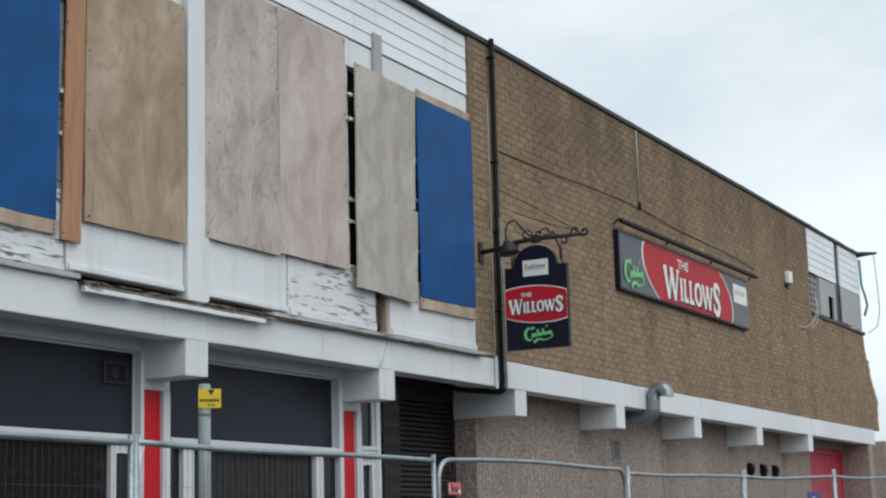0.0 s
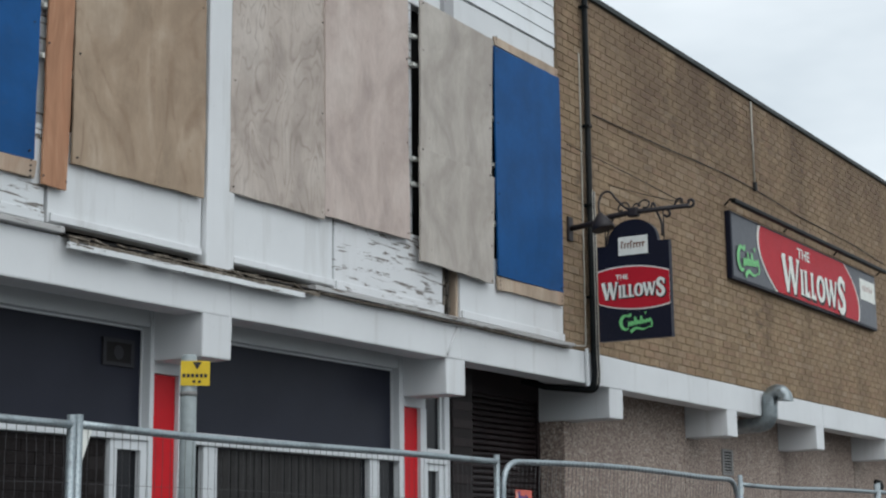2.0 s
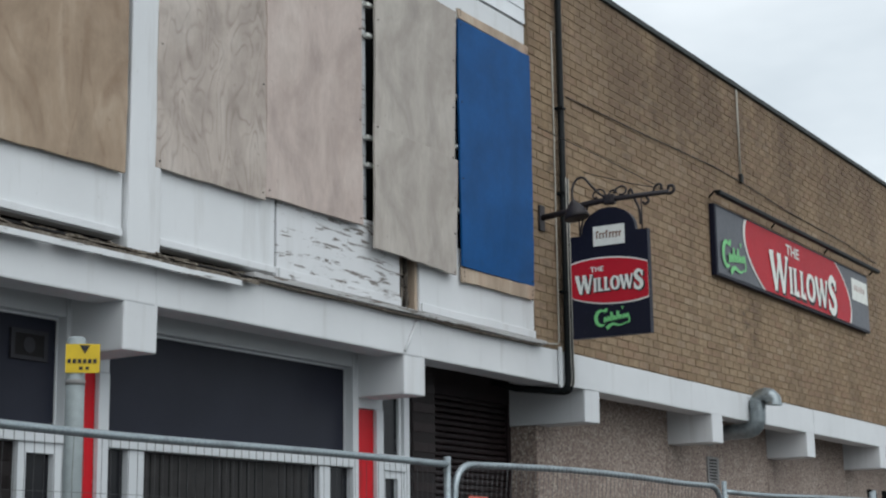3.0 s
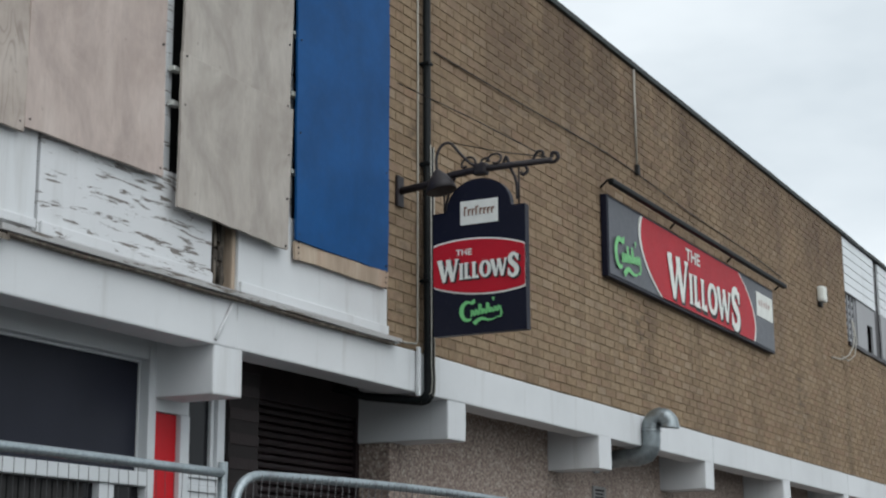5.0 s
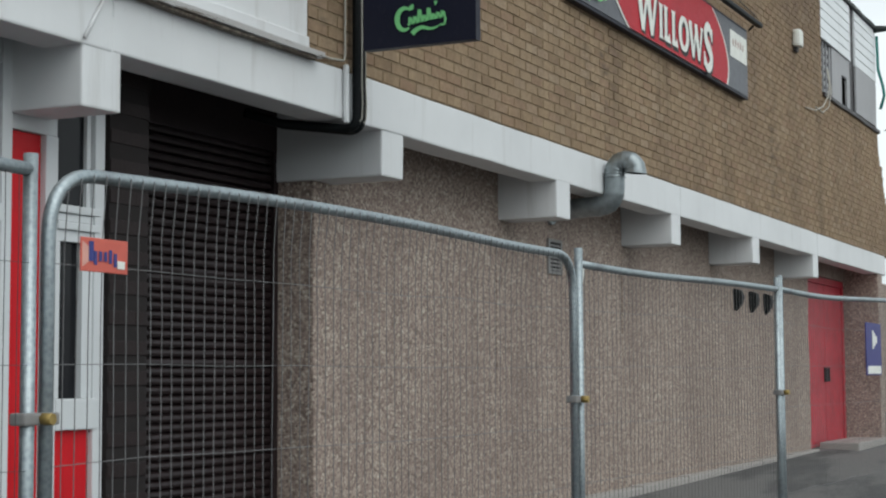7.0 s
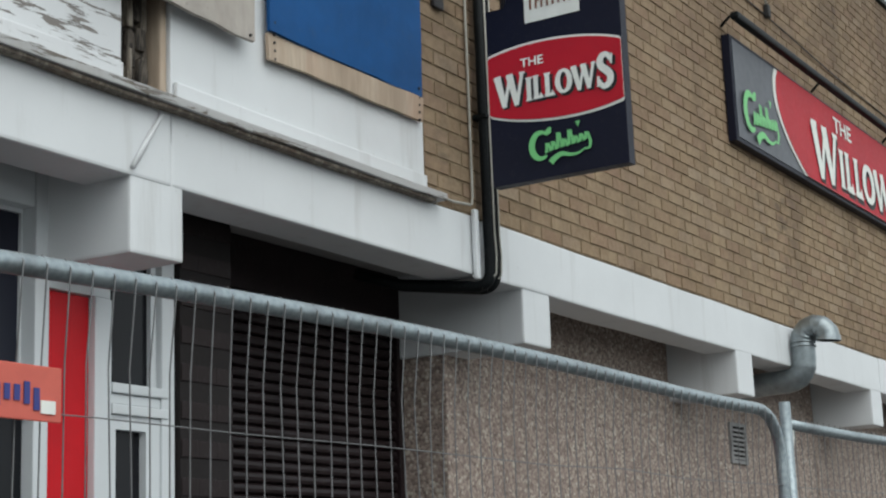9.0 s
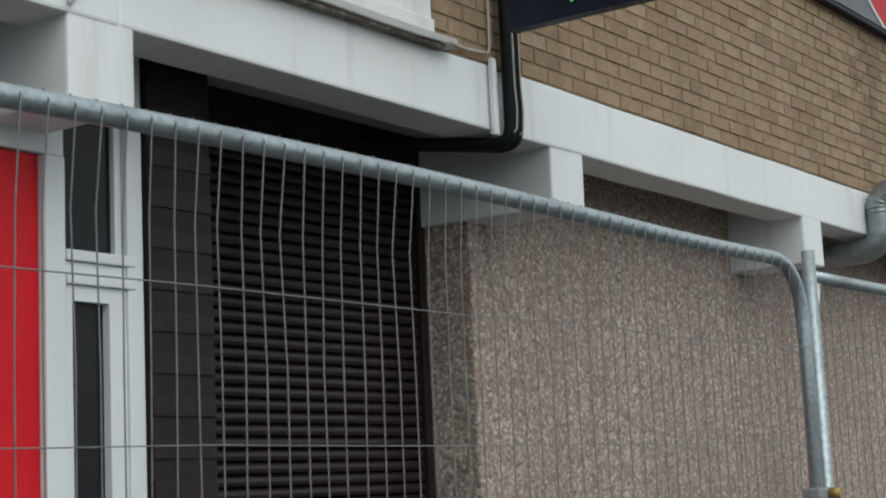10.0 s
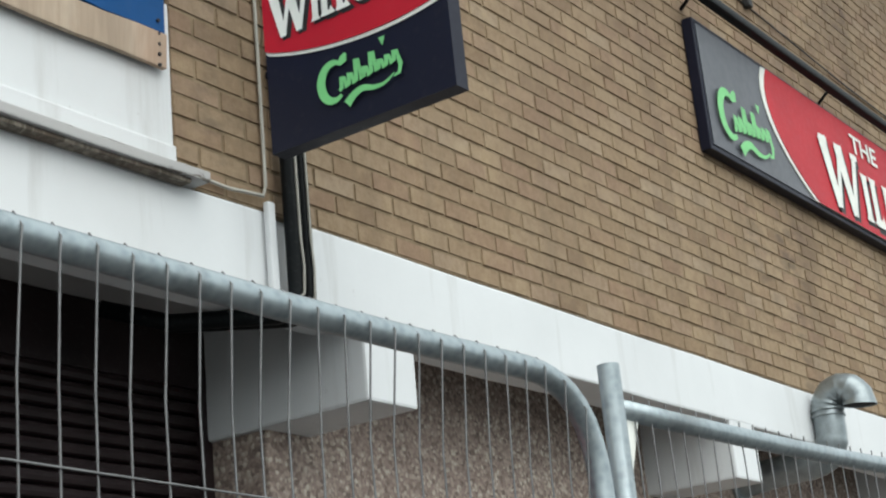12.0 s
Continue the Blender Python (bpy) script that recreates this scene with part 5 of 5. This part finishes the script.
    solo("roof_bracket", bar([(15.5, 0.0, 6.49), (15.6, -0.12, 6.51), (15.64, -0.36, 6.51)], [0.06, 0.045, 0.02], 6), LEAD, "bent dark bracket at the end of the roof edge", "bracket")
    # a crack in the beam: its lit edge is modelled as a white bar
    solo("beam_crack_edge", bar([(-2.99, -0.008, 3.085), (-3.07, -0.012, 2.97), (-3.15, -0.012, 2.85)], 0.010, 6), WHITE, "thin white bar standing for the lit edge of a beam crack", "conduit")


small_fittings()


# ---------- site fence ----------
# x, y and height of the tubes at each joint
POSTS = [(-12.6, -2.05, 1.83), (-9.17, -2.0, 1.835), (-5.80, -1.965, 1.84), (-2.438, -2.058, 1.845), (0.40, -2.22, 1.865), (3.70, -2.30, 1.93), (6.9, -2.36, 1.98), (10.2, -2.44, 2.03)]


def fence_panel(a, b, rounded, gap_a=0.04, gap_b=0.04, gauge=0.0014, wire=WIRE):
    """A mesh panel between two joints: one kind has rounded upper corners, the other proud uprights."""
    (ax, ay, az), (bx, by, bz) = a, b
    ax, bx = ax + gap_a, bx - gap_b
    low, r = 0.10, 0.17
    root = thing("temporary_fence", "galvanised temporary mesh fence panel" + (" with rounded corners" if rounded else " with proud uprights"), "fence", (ax, ay, 0.02), "temporary fence panels")

    def at(u, z=0.0):
        return Vector((ax + (bx - ax) * u, ay + (by - ay) * u, z))

    def top(u):
        if rounded:
            return az + (bz - az) * u + 0.022 * math.sin(math.pi * min(1.0, u / 0.82))
        return az + (bz - az) * u - (0.008 if ax < 0 else 0.024) * math.sin(math.pi * u) - 0.005 * math.sin(7 * u)

    def rail(u):
        return at(u, top(u) - (0.030 if ax > -3 and not rounded else 0.0))
    across = [rail(k / 14) for k in range(1, 14)]
    if rounded:
        path = [at(0, low)] + bend(at(0, low), at(0, top(0)), rail(0.2), r, 8) + across + bend(rail(0.8), at(1, top(1)), at(1, low), r, 8) + [at(1, low)]
        part("tube_frame", bar(path, 0.018, 12), STEEL, root)
    else:
        part("top_rail", bar([rail(0)] + across + [rail(1)], 0.0165, 12), STEEL, root)
        for u in (0, 1):
            part("upright", bar([at(u, low), at(u, top(u) + (0.05 if ax > 0 else 0.038))], 0.018, 12), STEEL, root, "upright tube with open end")
            if u == 1:
                continue
            k = 0.075 / (bx - ax)
            bm = bmesh.new()
            corner = [at(u + k * 0.25, top(u) - 0.015), at(u + k, top(u) - 0.015), at(u + k * 0.25, top(u) - 0.15)]
            vs = [bm.verts.new(p + Vector((0, d, 0))) for d in (-0.003, 0.003) for p in corner]
            bm.faces.new(vs[:3])
            bm.faces.new(vs[3:][::-1])
            for i in range(3):
                bm.faces.new((vs[i], vs[(i + 1) % 3], vs[3 + (i + 1) % 3], vs[3 + i]))
            part("gusset", bm, CREAM, root, "pale gusset plate in the corner")
    part("lower_rail", bar([at(0, 0.2), at(1, 0.2)], 0.019, 10), STEEL, root)
    bm = bmesh.new()
    count = int((bx - ax) / 0.0485)
    for i in range(1, count):
        u = i / count
        edge = min(u, 1 - u) * (bx - ax)
        zt = top(u)
        if rounded and edge < r:
            zt -= r - math.sqrt(max(0.0, r ** 2 - (r - edge) ** 2))
        wob = [noise.noise(Vector((u * 31, z * 2.1, ax))) * 0.012 for z in (0.4, 0.9, 1.3, 1.6)]
        pts = [at(u, 0.2)] + [at(u, zt * f) + Vector((w, -0.006, 0)) for f, w in zip((0.3, 0.6, 0.8, 0.92), wob)]
        if not rounded:
            tube(bm, pts + [at(u, zt - 0.006) + Vector((0, -0.006, 0))], gauge, 4, False)
            continue
        pts += [at(u, zt - 0.02) + Vector((0, -0.017, 0)), at(u, zt) + Vector((0, -0.0195, 0)), at(u, zt + 0.0185) + Vector((0, -0.006, 0))]
        tube(bm, pts, gauge, 4, False)
    for i in range(7):
        z = 1.615 - i * 0.245 + (az - 1.84)
        if z > 0.2:
            tube(bm, [at(k / 9, z + 0.012 * noise.noise(Vector((k * 0.9, z * 3, ax)))) + Vector((0, -0.009, 0)) for k in range(10)], gauge * 1.08, 4, False)
    tagged(part("mesh_infill", bm, wire, root, "thin upright and cross wires"), kind="stuff")
    part("foot_block", worn_box(ax - 0.15, ay - 0.32, 0.0, ax + 0.08, ay + 0.32, 0.16, 0.02, 0.3, 0.006), KERB, root, "grey concrete foot block")
    clamp = part("clamp", soft_box(ax - 0.105, ay - 0.024, 1.225, ax + 0.025, ay + 0.024, 1.255, 0.006), VENT_GREY, root, "small clamp over two tubes")
    part("nut", bar([(ax - 0.04, ay - 0.055, 1.24), (ax - 0.04, ay - 0.0245, 1.24)], 0.015, 6), BRASS, clamp, "brass nut")
    return root


for i, (a, b) in enumerate(zip(POSTS, POSTS[1:])):
    fence_panel(a, b, i == 2, 0.0185 if i == 1 else 0.034, 0.0185 if i == 0 else 0.034, 0.0010 if i < 2 else 0.0014, WIRE_DULL if i < 2 else WIRE)


def fence_tag():
    x, y = -5.605, -2.0
    root = thing("fence_tag", "orange-red hire tag wired to the fence", "tag", (x, y, 1.60))
    part("plate", soft_box(x - 0.085, y - 0.004, 1.60, x + 0.105, y, 1.685, 0.002), ORANGE, root)
    part("pale_streak", plate([(-0.08, 0.005), (-0.02, 0.040), (-0.08, 0.070)], Matrix(((1, 0, 0, x), (0, 0, -1, y - 0.0048), (0, 1, 0, 1.605), (0, 0, 0, 1))), 0.0005), PALE_RED, root)
    for i, (low, tall) in enumerate(((0.020, 0.050), (0.012, 0.034), (0.022, 0.024), (0.022, 0.024), (0.018, 0.034), (0.010, 0.034))):
        u = x - 0.055 + i * 0.020
        part("blue_bar", boxes((u, y - 0.0065, 1.606 + low, u + (0.018 if i == 0 else 0.012), y - 0.0052, 1.606 + low + tall)), TAG_BLUE, root)
    part("white_patch", boxes((x + 0.06, y - 0.0065, 1.612, x + 0.09, y - 0.0045, 1.632)), CREAM, root)


fence_tag()


def sign_pole():
    x, y = -8.225, -1.76
    root = thing("sign_pole", "grey steel pole with a small yellow notice", "sign pole", (x, y, 0.05))
    part("pole", bar([(x, y, 0.05), (x, y, 2.205), (x, y, 2.215)], [0.036, 0.036, 0.028], 16), POLE, root)
    m = Matrix.Translation((x + 0.022, y - 0.018, 2.074)) @ Matrix.Rotation(radians(-50), 4, "Z") @ Matrix(((1, 0, 0, 0), (0, 0, -1, -0.044), (0, 1, 0, 0), (0, 0, 0, 1)))
    face = part("notice", plate([(-0.064, 0), (0.064, 0), (0.064, 0.110), (-0.064, 0.110)], m, 0.004), YELLOW, root)
    part("triangle_mark", plate([(0.0, 0.072), (0.02, 0.105), (-0.02, 0.105)], m @ Matrix.Translation((0.008, 0, 0.002)), 0.001), INK, face)
    for i in range(6):
        u = -0.056 + i * 0.019
        part("bar_mark", plate([(u, 0.036), (u + 0.013, 0.036), (u + 0.013, 0.052), (u, 0.052)], m @ Matrix.Translation((0, 0, 0.002)), 0.001), INK, face)
    for i in range(2):
        u = -0.012 + i * 0.024
        part("bar_mark", plate([(u, 0.012), (u + 0.013, 0.012), (u + 0.013, 0.023), (u, 0.023)], m @ Matrix.Translation((0, 0, 0.002)), 0.001), INK, face)
    part("cap_band", bar([(x, y, 2.03), (x, y, 2.05)], 0.038, 16), VENT_GREY, root)



sign_pole()


def door_step():
    root = thing("door_step", "low pale concrete step before the red door", "step", (14.6, 0.2, 0.3), kind="structure")
    part("slab", worn_box(13.4, -0.05, 0.20, 15.9, WALL_R - 0.01, 0.43, 0.015, 0.4, 0.006, 2.0), KERB, root)


door_step()


# ---------- distance ----------
def far_wall():
    solo("far_boundary_wall", worn_box(30, 3, 0.2, 46, 3.4, 3.6, 0.02, 1.5, 0.01), PEBBLE, "low pink-grey boundary wall far beyond the building", "wall", kind="structure")


far_wall()


# ---------- bricks one by one, where the camera passes nearest ----------
def near_bricks():
    t, c, length = 0.067, 0.0035, 0.215
    me = bpy.data.meshes.new("brick")
    me.from_pydata([(0, 0.012, 0), (length, 0.012, 0), (length, 0.012, t), (0, 0.012, t), (c, 0, c), (length - c, 0, c), (length - c, 0, t - c), (c, 0, t - c)], [],
                   [(4, 5, 6, 7), (0, 1, 5, 4), (1, 2, 6, 5), (2, 3, 7, 6), (3, 0, 4, 7)])
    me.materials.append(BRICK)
    for a, b, z, dy in BRICKS_NEAR:
        ob = new("brick", me)
        ob.parent = WALL_BRICK
        ob.location = (a, dy, z - BEAM_HI)


near_bricks()
